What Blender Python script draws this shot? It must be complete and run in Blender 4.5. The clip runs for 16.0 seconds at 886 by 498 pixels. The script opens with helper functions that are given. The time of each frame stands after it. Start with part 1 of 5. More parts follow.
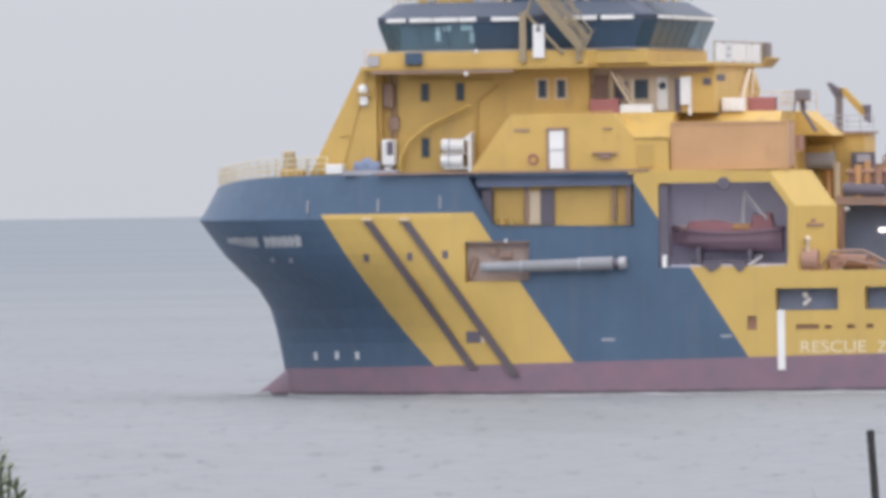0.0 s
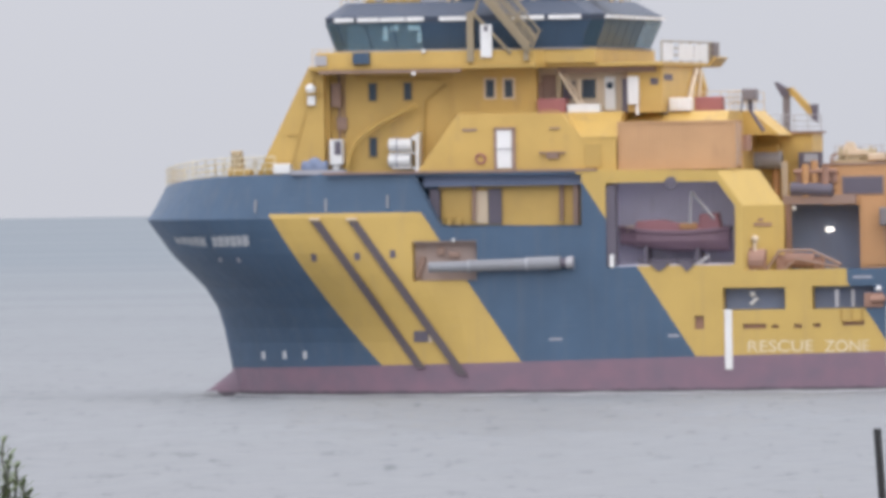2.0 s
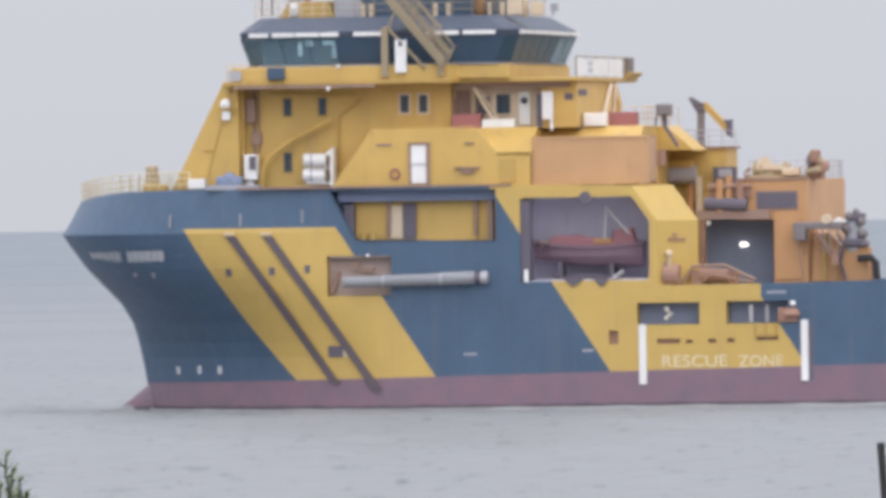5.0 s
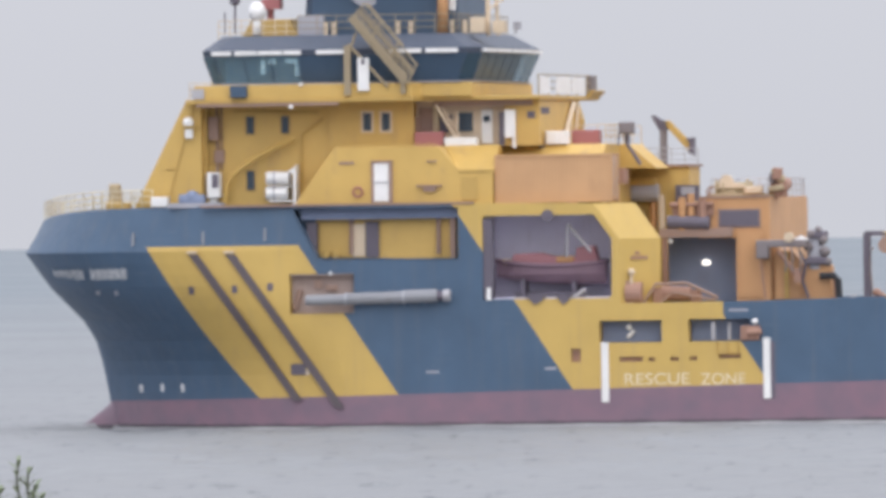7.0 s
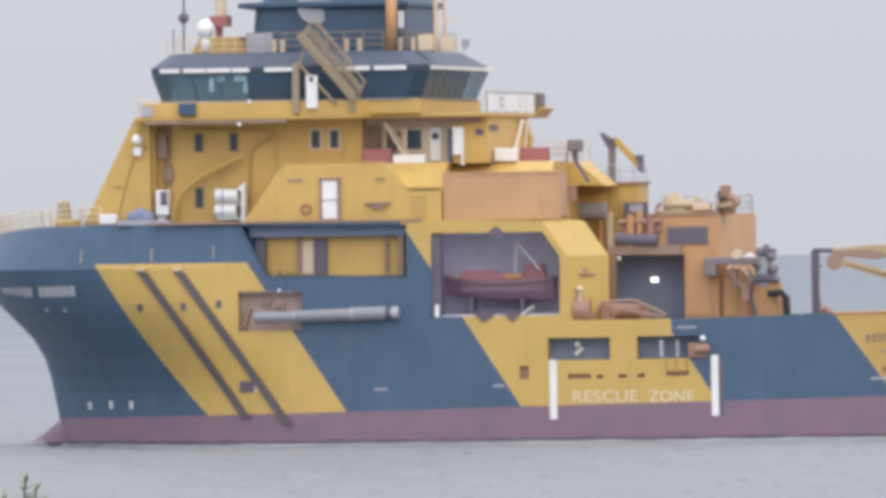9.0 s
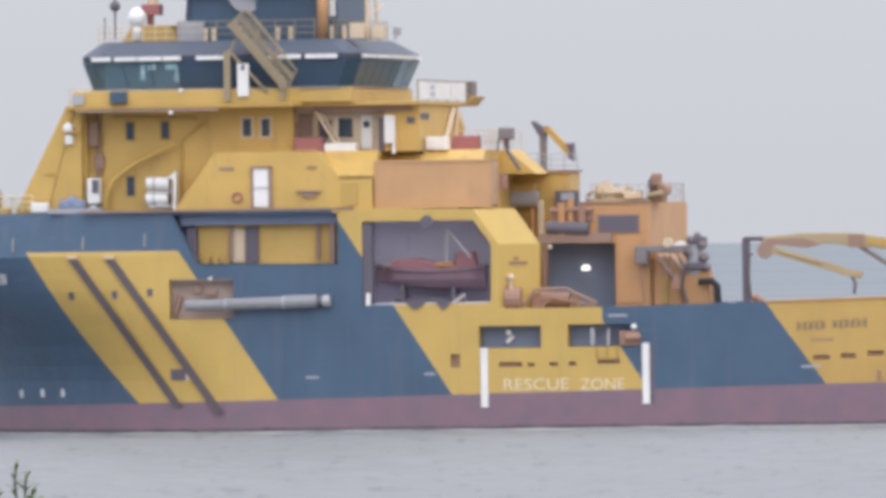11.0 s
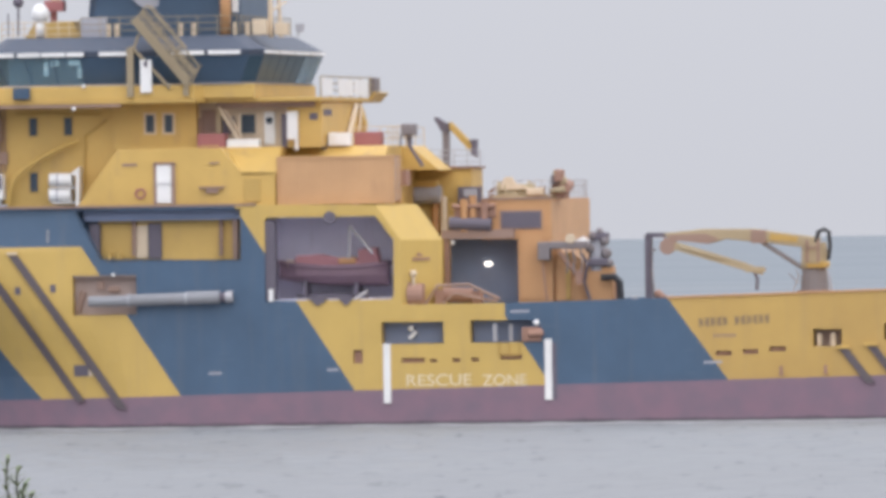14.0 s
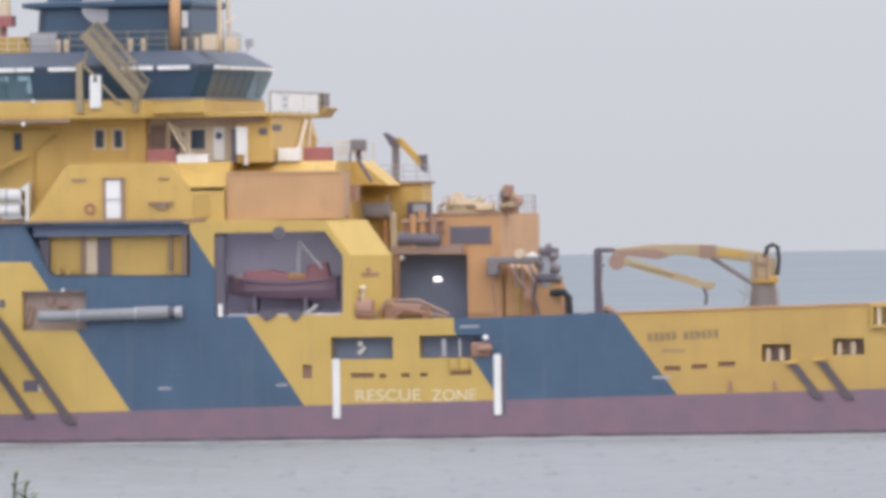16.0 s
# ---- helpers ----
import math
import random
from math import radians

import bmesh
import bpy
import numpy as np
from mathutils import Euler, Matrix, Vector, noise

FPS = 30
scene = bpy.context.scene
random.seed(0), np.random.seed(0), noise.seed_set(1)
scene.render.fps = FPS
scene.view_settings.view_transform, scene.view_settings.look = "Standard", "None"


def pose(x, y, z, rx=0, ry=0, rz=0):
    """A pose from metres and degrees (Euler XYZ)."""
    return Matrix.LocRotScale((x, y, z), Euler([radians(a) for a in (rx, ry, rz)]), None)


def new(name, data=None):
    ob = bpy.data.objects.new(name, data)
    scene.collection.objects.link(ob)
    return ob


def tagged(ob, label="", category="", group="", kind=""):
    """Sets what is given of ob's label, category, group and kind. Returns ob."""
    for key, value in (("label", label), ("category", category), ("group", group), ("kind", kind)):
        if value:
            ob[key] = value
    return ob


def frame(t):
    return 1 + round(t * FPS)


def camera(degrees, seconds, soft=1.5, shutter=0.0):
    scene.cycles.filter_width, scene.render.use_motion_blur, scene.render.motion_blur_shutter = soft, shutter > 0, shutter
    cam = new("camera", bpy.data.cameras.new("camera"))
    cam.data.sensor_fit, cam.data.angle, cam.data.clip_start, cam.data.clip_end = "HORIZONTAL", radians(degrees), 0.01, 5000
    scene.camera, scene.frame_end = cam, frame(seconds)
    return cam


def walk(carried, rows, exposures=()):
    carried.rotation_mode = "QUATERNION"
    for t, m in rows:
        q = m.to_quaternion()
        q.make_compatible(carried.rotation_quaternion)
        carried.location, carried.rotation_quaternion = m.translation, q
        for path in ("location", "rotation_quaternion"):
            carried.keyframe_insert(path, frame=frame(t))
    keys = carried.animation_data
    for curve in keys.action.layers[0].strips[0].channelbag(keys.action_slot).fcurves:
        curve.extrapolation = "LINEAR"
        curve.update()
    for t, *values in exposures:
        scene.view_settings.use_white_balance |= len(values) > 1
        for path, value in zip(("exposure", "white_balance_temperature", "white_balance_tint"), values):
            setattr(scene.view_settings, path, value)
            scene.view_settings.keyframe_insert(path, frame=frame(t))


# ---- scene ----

# ---------------- camera ----------------
cam = camera(3.402, 16.0, soft=4.3)
EYE, ROLL = 11.31, 0.843
# seconds, yaw, pitch of a long lens on a tripod on the shore
VIEW = [
    (0.0, -0.0056, -0.2536), (0.5, 0.0058, -0.2195), (1.0, 0.0135, -0.2357), (1.5, 0.0242, -0.2621), (2.0, 0.0208, -0.2581),
    (2.5, 0.0351, -0.2299), (3.0, 0.0233, -0.2282), (3.5, 0.0018, -0.2561), (4.0, 0.0104, -0.2727), (4.5, 0.0180, -0.2662),
    (5.0, 0.0340, -0.2049), (7.5, 0.1322, -0.1371), (8.0, 0.1423, -0.1233), (8.5, 0.1502, -0.0727), (11.0, 0.1095, -0.1232),
    (11.5, 0.1067, -0.1403), (12.0, 0.1054, -0.1322), (12.5, 0.0926, -0.1043), (13.0, 0.1010, -0.0835), (13.5, 0.0793, -0.1211),
    (14.0, 0.0763, -0.1438), (14.5, 0.0823, -0.1460), (15.0, 0.1070, -0.1259), (15.5, 0.1014, -0.1115), (16.0, 0.1082, -0.0880),
]
walk(cam, [(t, pose(0, 0, EYE, 90 + pitch, ROLL, yaw)) for t, yaw, pitch in VIEW])

# ---------------- sky and sun ----------------
SUN_UP, SUN_ROUND = 40.0, 163.0          # height and compass direction of the veiled sun
world = bpy.data.worlds.new("overcast_sky")
scene.world = world
world.use_nodes = True
wt = world.node_tree
wt.nodes.clear()
sky = wt.nodes.new("ShaderNodeTexSky")
sky.sky_type, sky.sun_disc = "NISHITA", False
sky.sun_elevation, sky.sun_rotation = radians(SUN_UP), radians(SUN_ROUND)
sky.dust_density, sky.altitude = 4.0, 0
clear = wt.nodes.new("ShaderNodeBackground")
clear.inputs[1].default_value = 0.08
cloud = wt.nodes.new("ShaderNodeBackground")
cloud.inputs[0].default_value, cloud.inputs[1].default_value = (0.672, 0.685, 0.752, 1), 1.0
mixed = wt.nodes.new("ShaderNodeMixShader")
mixed.inputs[0].default_value = 0.9
world_out = wt.nodes.new("ShaderNodeOutputWorld")
# an overcast sky is brighter overhead than at the horizon
aim = wt.nodes.new("ShaderNodeTexCoord")
split = wt.nodes.new("ShaderNodeSeparateXYZ")
lift = wt.nodes.new("ShaderNodeMapRange")
lift.inputs[1].default_value, lift.inputs[2].default_value, lift.inputs[3].default_value, lift.inputs[4].default_value = 0.0, 1.0, 1.0, 3.6
wt.links.new(aim.outputs["Generated"], split.inputs[0])
wt.links.new(split.outputs[2], lift.inputs[0])
wt.links.new(lift.outputs[0], cloud.inputs[1])
wt.links.new(sky.outputs[0], clear.inputs[0])
wt.links.new(clear.outputs[0], mixed.inputs[1])
wt.links.new(cloud.outputs[0], mixed.inputs[2])
wt.links.new(mixed.outputs[0], world_out.inputs[0])
sun_data = bpy.data.lights.new("sun", "SUN")
sun_data.energy, sun_data.angle, sun_data.color = 1.0, radians(80), (1.0, 0.975, 0.945)
sun = new("sun", sun_data)
sun.rotation_euler = (radians(90 - SUN_UP), 0, radians(180 - SUN_ROUND))
scene.view_settings.exposure = 0.0


# ---------------- materials ----------------
class Nodes:
    """A small builder for node materials."""

    def __init__(self, name):
        self.mat = bpy.data.materials.new(name)
        self.mat.use_nodes = True
        self.tree = self.mat.node_tree
        self.bsdf = self.tree.nodes["Principled BSDF"]
        self.coord = self.tree.nodes.new("ShaderNodeTexCoord").outputs["Object"]

    def put(self, socket, value):
        if isinstance(value, bpy.types.NodeSocket):
            self.tree.links.new(value, socket)
        elif isinstance(value, tuple) and len(value) == 3 and socket.type == "RGBA":
            socket.default_value = (*value, 1)
        else:
            socket.default_value = value

    def math(self, op, a, b=0.0, c=0.0):
        n = self.tree.nodes.new("ShaderNodeMath")
        n.operation = op
        for socket, value in zip(n.inputs, (a, b, c)):
            self.put(socket, value)
        return n.outputs[0]

    def mix(self, fac, a, b):
        n = self.tree.nodes.new("ShaderNodeMix")
        n.data_type = "RGBA"
        self.put(n.inputs[0], fac)
        self.put(n.inputs[6], a)
        self.put(n.inputs[7], b)
        return n.outputs[2]

    def scaled(self, x, y, z):
        n = self.tree.nodes.new("ShaderNodeMapping")
        n.inputs["Scale"].default_value = (x, y, z)
        self.put(n.inputs[0], self.coord)
        return n.outputs[0]

    def noise(self, scale, detail=4.0, stretch=None, rough=0.55):
        n = self.tree.nodes.new("ShaderNodeTexNoise")
        n.inputs["Scale"].default_value, n.inputs["Detail"].default_value = scale, detail
        n.inputs["Roughness"].default_value = rough
        self.put(n.inputs["Vector"], self.scaled(*stretch) if stretch else self.coord)
        return n.outputs["Fac"]

    def ramp(self, fac, lo, hi):
        n = self.tree.nodes.new("ShaderNodeMapRange")
        self.put(n.inputs[0], fac)
        n.inputs[1].default_value, n.inputs[2].default_value = lo, hi
        return n.outputs[0]

    def bump(self, height, strength=0.2, distance=0.02):
        n = self.tree.nodes.new("ShaderNodeBump")
        n.inputs["Strength"].default_value, n.inputs["Distance"].default_value = strength, distance
        self.put(n.inputs["Height"], height)
        self.put(self.bsdf.inputs["Normal"], n.outputs[0])

    def finish(self, color, rough=0.5, metal=0.0):
        self.put(self.bsdf.inputs["Base Color"], color)
        self.put(self.bsdf.inputs["Roughness"], rough)
        self.put(self.bsdf.inputs["Metallic"], metal)
        return self.mat


def dark(color, k):
    return tuple(c * k for c in color)


def painted(name, color, rough=0.45, wear=0.35, metal=0.0, rust=(0.22, 0.12, 0.07)):
    """Ship's paint: sun-faded patches, runs of dirt and rust, slightly wavy plate."""
    n = Nodes(name)
    fade = n.ramp(n.noise(0.35, 3), 0.35, 0.7)
    runs = n.ramp(n.noise(1.0, 5, (1.6, 1.6, 0.3)), 0.5, 0.8)
    grain = n.noise(9.0, 3)
    c = n.mix(fade, dark(color, 0.92), dark(color, 1.06))
    here = n.ramp(n.noise(0.6, 3), 0.45, 0.7)
    c = n.mix(n.math("MULTIPLY", n.math("MULTIPLY", runs, here), wear), c, tuple(0.6 * a * 0.7 + 0.4 * b for a, b in zip(color, rust)))
    c = n.mix(n.math("MULTIPLY", n.ramp(grain, 0.55, 0.8), 0.25 * wear), c, dark(color, 0.7))
    n.bump(n.noise(0.9, 2), 0.25, 0.03)
    return n.finish(c, n.math("MULTIPLY_ADD", grain, 0.25, rough - 0.1), metal)


YELLOW = (0.57, 0.372, 0.108)
NAVY = (0.057, 0.102, 0.168)
MAROON = (0.215, 0.132, 0.172)
HULL_YELLOW = (0.548, 0.373, 0.108)


def hull_paint():
    """Navy hull with slanted yellow bands above a maroon boot-top."""
    n = Nodes("hull_paint")
    sep = n.tree.nodes.new("ShaderNodeSeparateXYZ")
    n.put(sep.inputs[0], n.coord)
    u = n.math("MULTIPLY_ADD", sep.outputs[1], 0.1763, sep.outputs[0])
    z = sep.outputs[2]
    wob = n.math("MULTIPLY_ADD", n.noise(1.4, 3), 0.06, -0.03)

    def right_of(u0, z0, slope, bow=0.0, least=None):
        """1 aft of the slanted, slightly bowed line through (u0, z0)."""
        edge = n.math("MULTIPLY_ADD", z, slope, u0 - slope * z0)
        if bow:
            edge = n.math("ADD", edge, n.math("MULTIPLY", n.math("MULTIPLY", n.math("SUBTRACT", z, z0), n.math("SUBTRACT", z, 1.62)), bow))
        if least is not None:
            edge = n.math("MAXIMUM", edge, least)
        return n.math("GREATER_THAN", n.math("ADD", u, wob), edge)

    def band(a, b):
        return n.math("SUBTRACT", a, b) if b is not None else a

    one = n.math("MULTIPLY", band(right_of(-25.0, 9.67, -0.737, 0.02), right_of(-16.66, 9.72, -0.663)), n.math("LESS_THAN", z, 9.70))
    two = band(right_of(-1.82, 1.87, -0.645), right_of(8.91, 2.0, -0.6575, 0.0, 6.5))
    three = right_of(18.61, 2.05, -0.732)
    yellow = n.math("ADD", n.math("ADD", one, two), three)
    fade = n.ramp(n.noise(0.3, 4), 0.3, 0.7)
    c = n.mix(fade, dark(NAVY, 0.9), dark(NAVY, 1.12))
    c = n.mix(yellow, c, n.mix(fade, dark(HULL_YELLOW, 0.9), dark(HULL_YELLOW, 1.04)))
    c = n.mix(three, c, n.mix(n.ramp(n.noise(0.22, 4), 0.3, 0.7), (0.435, 0.275, 0.085), (0.535, 0.35, 0.102)))
    runs = n.ramp(n.noise(1.0, 5, (2.0, 2.0, 0.14)), 0.52, 0.8)
    c = n.mix(n.math("MULTIPLY", runs, 0.16), c, (0.20, 0.17, 0.14))
    scuff = n.ramp(n.noise(1.0, 6, (0.5, 0.5, 5.0)), 0.62, 0.75)
    c = n.mix(n.math("MULTIPLY", scuff, 0.07), c, (0.4, 0.38, 0.36))
    boot = n.math("LESS_THAN", n.math("SUBTRACT", z, n.math("MULTIPLY", wob, 1.2)), n.math("MULTIPLY_ADD", u, 0.0165, 1.77))
    weed = n.ramp(n.noise(0.7, 5), 0.35, 0.75)
    red = n.mix(weed, dark(MAROON, 1.05), (0.175, 0.13, 0.17))
    wet = n.math("LESS_THAN", n.math("SUBTRACT", z, n.math("MULTIPLY", n.noise(0.8, 4), 0.35)), -0.13)
    red = n.mix(wet, red, (0.09, 0.075, 0.09))
    c = n.mix(boot, c, red)
    n.bump(n.noise(0.55, 3), 0.35, 0.05)
    return n.finish(c, n.math("MULTIPLY_ADD", n.noise(2.0, 3), 0.3, 0.32))


def sea_water():
    """Rippled water: sky shine over a murky blue-grey body, with wavelet shade and sheen painted on."""
    n = Nodes("sea_water")
    swell = n.noise(0.16, 3, (0.55, 1.0, 1.0))
    chop = n.noise(0.75, 5, (0.7, 1.0, 1.0), 0.62)
    fine = n.noise(3.2, 3, (0.8, 1.0, 1.0))
    height = n.math("ADD", n.math("MULTIPLY", swell, 1.0), n.math("MULTIPLY_ADD", chop, 0.5, n.math("MULTIPLY", fine, 0.06)))
    n.bump(height, 0.12, 1.0)
    patch = n.ramp(n.noise(0.012, 3, (0.35, 1.0, 1.0)), 0.35, 0.65)
    n.put(n.bsdf.inputs["IOR"], 1.33)
    # dark ripple shade and pale sheen, painted as stretched noise
    ripple_shade = n.ramp(n.noise(1.0, 4, (0.9, 0.09, 1.0), 0.65), 0.58, 0.72)
    sheen_streak = n.ramp(n.noise(1.0, 4, (0.45, 0.06, 1.0), 0.6), 0.5, 0.7)
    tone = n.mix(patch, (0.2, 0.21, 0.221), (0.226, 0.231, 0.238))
    tone = n.mix(n.math("MULTIPLY", sheen_streak, 0.4), tone, (0.262, 0.265, 0.275))
    n.finish(n.mix(n.math("MULTIPLY", ripple_shade, 0.8), tone, (0.07, 0.08, 0.085)), n.math("MULTIPLY_ADD", patch, 0.1, 0.3))
    sep = n.tree.nodes.new("ShaderNodeSeparateXYZ")
    n.put(sep.inputs[0], n.coord)
    # darker far reflection painted in: flat bluish colour mixed over the shine with distance
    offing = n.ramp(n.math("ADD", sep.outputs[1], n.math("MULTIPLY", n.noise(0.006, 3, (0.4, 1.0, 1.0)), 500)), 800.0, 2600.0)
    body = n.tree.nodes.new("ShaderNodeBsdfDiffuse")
    n.put(body.inputs[0], n.mix(offing, n.mix(n.math("MULTIPLY", ripple_shade, 0.6), (0.206, 0.209, 0.215), (0.1, 0.108, 0.112)), (0.172, 0.198, 0.219)))
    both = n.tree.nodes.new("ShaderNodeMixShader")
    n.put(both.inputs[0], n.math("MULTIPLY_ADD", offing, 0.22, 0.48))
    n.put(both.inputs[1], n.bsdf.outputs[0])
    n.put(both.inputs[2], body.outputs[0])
    n.put(n.tree.nodes["Material Output"].inputs[0], both.outputs[0])
    return n.mat


def glassy(name, color, rough=0.08, clear_part=0.0, ior=1.45):
    n = Nodes(name)
    n.put(n.bsdf.inputs["Transmission Weight"], clear_part)
    n.put(n.bsdf.inputs["IOR"], 1.1 if clear_part else ior)
    return n.finish(n.mix(n.noise(0.8, 2), dark(color, 0.85), color), rough)


def leafy(name, a, b):
    n = Nodes(name)
    info = n.tree.nodes.new("ShaderNodeObjectInfo")
    return n.finish(n.mix(n.noise(5.0, 4), a, n.mix(info.outputs["Random"], b, a)), 0.6)


M_HULL = hull_paint()
M_YELLOW = painted("yellow_paint", YELLOW, 0.5, 0.95, rust=(0.3, 0.22, 0.17))
M_OCHRE = painted("weathered_yellow_paint", dark(YELLOW, 0.86), 0.55, 0.7)
M_ORANGE = painted("orange_paint", (0.51, 0.275, 0.125), 0.5, 0.5)
M_CONTAINER = painted("container_paint", (0.52, 0.305, 0.155), 0.5, 0.35)
M_NAVY = painted("navy_paint", dark(NAVY, 0.82), 0.4, 0.15)
M_ROOF = painted("navy_roof_paint", (0.05, 0.064, 0.096), 0.5, 0.4)
M_WHITE = painted("white_paint", (0.78, 0.77, 0.76), 0.4, 0.25)
M_CREAM = painted("cream_paint", (0.62, 0.5, 0.36), 0.5, 0.5)
M_GREY = painted("grey_paint", (0.36, 0.36, 0.4), 0.5, 0.4)
M_STEEL = painted("galvanised_steel", (0.42, 0.41, 0.43), 0.45, 0.3, 0.25)
M_BLACK = painted("black_rubber", (0.022, 0.022, 0.026), 0.7, 0.3)
M_BAR = painted("dark_rubber_fender", (0.115, 0.095, 0.105), 0.75, 0.4)
# paint of dark parts, and of plates that stand in for shade
M_DARK = painted("dark_paint_and_shade", (0.125, 0.11, 0.14), 0.7, 0.3)
M_BROWN = painted("rusty_machinery", (0.33, 0.19, 0.14), 0.7, 0.8)
M_RED = painted("red_paint", (0.34, 0.125, 0.125), 0.45, 0.35)
M_RUST = painted("rust_brown_plate", (0.30, 0.20, 0.16), 0.7, 0.7)
M_TUBE = painted("light_grey_tube", (0.25, 0.255, 0.275), 0.6, 0.6)
M_BAY = painted("pale_bay_lining", (0.70, 0.68, 0.80), 0.7, 0.5)
M_BOAT = painted("maroon_boat_paint", (0.35, 0.155, 0.175), 0.45, 0.4)
M_KEEL = painted("dull_maroon_boat_paint", (0.2, 0.13, 0.165), 0.6, 0.5)
M_POCKET = painted("brown_grey_primer", (0.37, 0.285, 0.255), 0.7, 0.6)
# winch paint, and the colour of sheets standing in for recess shade
M_CAVITY = painted("blue_grey_paint_and_shade", (0.19, 0.23, 0.34), 0.7, 0.5)
M_LETTER = painted("cream_lettering", (0.72, 0.63, 0.44), 0.5, 0.7)
M_LATTICE = painted("bare_weathered_paint", (0.40, 0.32, 0.205), 0.7, 0.8)
M_NAME = painted("faded_white_lettering", (0.62, 0.63, 0.65), 0.55, 0.6)
M_GRATE = painted("grimy_stair_grating", (0.31, 0.25, 0.165), 0.75, 0.8)
M_GLASS = glassy("tinted_window", (0.05, 0.07, 0.095))
M_CLEAR = glassy("clear_window", (0.6, 0.79, 0.88), 0.05, 0.9)
M_TINT = glassy("dark_blue_window", (0.055, 0.095, 0.135), 0.3, ior=1.12)
M_GEAR = painted("greasy_grey_machinery", (0.2, 0.175, 0.18), 0.65, 0.8)
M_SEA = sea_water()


# ---------------- mesh helpers (ship space: x towards the stern, y away from the near side, z up from the waterline) ----------------
class Build:
    def __init__(self):
        self.verts, self.faces = [], []

    def add(self, verts, faces):
        k = len(self.verts)
        self.verts += [tuple(v) for v in verts]
        self.faces += [tuple(i + k for i in f) for f in faces]
        return self

    def loft(self, rings):
        """Closed rings of equal length, capped at both ends."""
        n = len(rings[0])
        faces = [tuple(range(n))[::-1]]
        for r in range(len(rings) - 1):
            a, b = r * n, (r + 1) * n
            faces += [(a + i, a + (i + 1) % n, b + (i + 1) % n, b + i) for i in range(n)]
        faces.append(tuple(range((len(rings) - 1) * n, len(rings) * n)))
        return self.add([p for ring in rings for p in ring], faces)

    def box(self, x0, x1, y0, y1, z0, z1):
        return self.loft([[(x0, y0, z), (x1, y0, z), (x1, y1, z), (x0, y1, z)] for z in (z0, z1)])

    def prism(self, outline, y0, y1):
        """An outline in (x, z), drawn out from y0 to y1."""
        return self.loft([[(x, y, z) for x, z in outline] for y in (y1, y0)])

    def sill(self, outline, x0, x1):
        """An outline in (y, z), drawn out from x0 to x1."""
        return self.loft([[(x, y, z) for y, z in outline] for x in (x0, x1)])

    def tube(self, p, q, r, r2=None, n=8):
        p, q = Vector(p), Vector(q)
        axis = (q - p).normalized()
        side = axis.cross(Vector((0, 0, 1)) if abs(axis.z) < 0.9 else Vector((1, 0, 0))).normalized()
        up = axis.cross(side)
        turn = [(side * math.cos(2 * math.pi * i / n) + up * math.sin(2 * math.pi * i / n)) for i in range(n)]
        return self.loft([[p + d * r for d in turn], [q + d * (r if r2 is None else r2) for d in turn]])

    def path(self, points, r, n=6):
        """One tube swept along a line of points."""
        pts = [Vector(p) for p in points]
        rings, up = [], Vector((0.31, 0.87, 0.38)).normalized()
        for i, p in enumerate(pts):
            axis = (pts[min(i + 1, len(pts) - 1)] - pts[max(i - 1, 0)]).normalized()
            side = axis.cross(up).normalized()
            other = axis.cross(side)
            rings.append([p + (side * math.cos(2 * math.pi * k / n) + other * math.sin(2 * math.pi * k / n)) * r for k in range(n)])
        return self.loft(rings)

    def ball(self, c, r, rows=7, n=12, sz=1.0):
        rings = []
        for i in range(rows + 1):
            a = math.pi * (0.04 + 0.92 * i / rows)
            rings.append([(c[0] + r * math.sin(a) * math.cos(2 * math.pi * k / n), c[1] + r * math.sin(a) * math.sin(2 * math.pi * k / n),
                           c[2] - sz * r * math.cos(a)) for k in range(n)])
        return self.loft(rings)

    def mesh(self, name):
        me = bpy.data.meshes.new(name)
        me.from_pydata(self.verts, [], self.faces)
        bm = bmesh.new()
        bm.from_mesh(me)
        bmesh.ops.recalc_face_normals(bm, faces=bm.faces)
        bm.to_mesh(me)
        bm.free()
        return me


def part(name, b, material, parent, label="", bevel=0.0, smooth=False):
    """One mesh object under a thing or under a part."""
    me = b.mesh(name)
    me.materials.append(material)
    ob = new(name, me)
    while parent and parent.parent and parent.parent.parent:   # thing > part > sub-part at most
        parent = parent.parent
    ob.parent = parent
    if smooth:
        for p in me.polygons:
            p.use_smooth = True
    if bevel:
        m = ob.modifiers.new("bevel", "BEVEL")
        m.width, m.segments, m.limit_method, m.angle_limit = bevel, 2, "ANGLE", radians(40)
        m.use_clamp_overlap = True
    return tagged(ob, label)


def carve(ob, cutters):
    """Cut recesses into a solid part."""
    for b in cutters:
        tool = new("tool", b.mesh("tool"))
        m = ob.modifiers.new("cut", "BOOLEAN")
        m.operation, m.solver, m.object = "DIFFERENCE", "EXACT", tool
        bpy.context.view_layer.update()
        cut = bpy.data.meshes.new_from_object(ob.evaluated_get(bpy.context.evaluated_depsgraph_get()))
        ob.modifiers.clear()
        ob.data = cut
        bpy.data.objects.remove(tool)
    return ob


def smoothstep(a, b, x):
    s = min(1.0, max(0.0, (x - a) / (b - a)))
    return s * s * (3 - 2 * s)


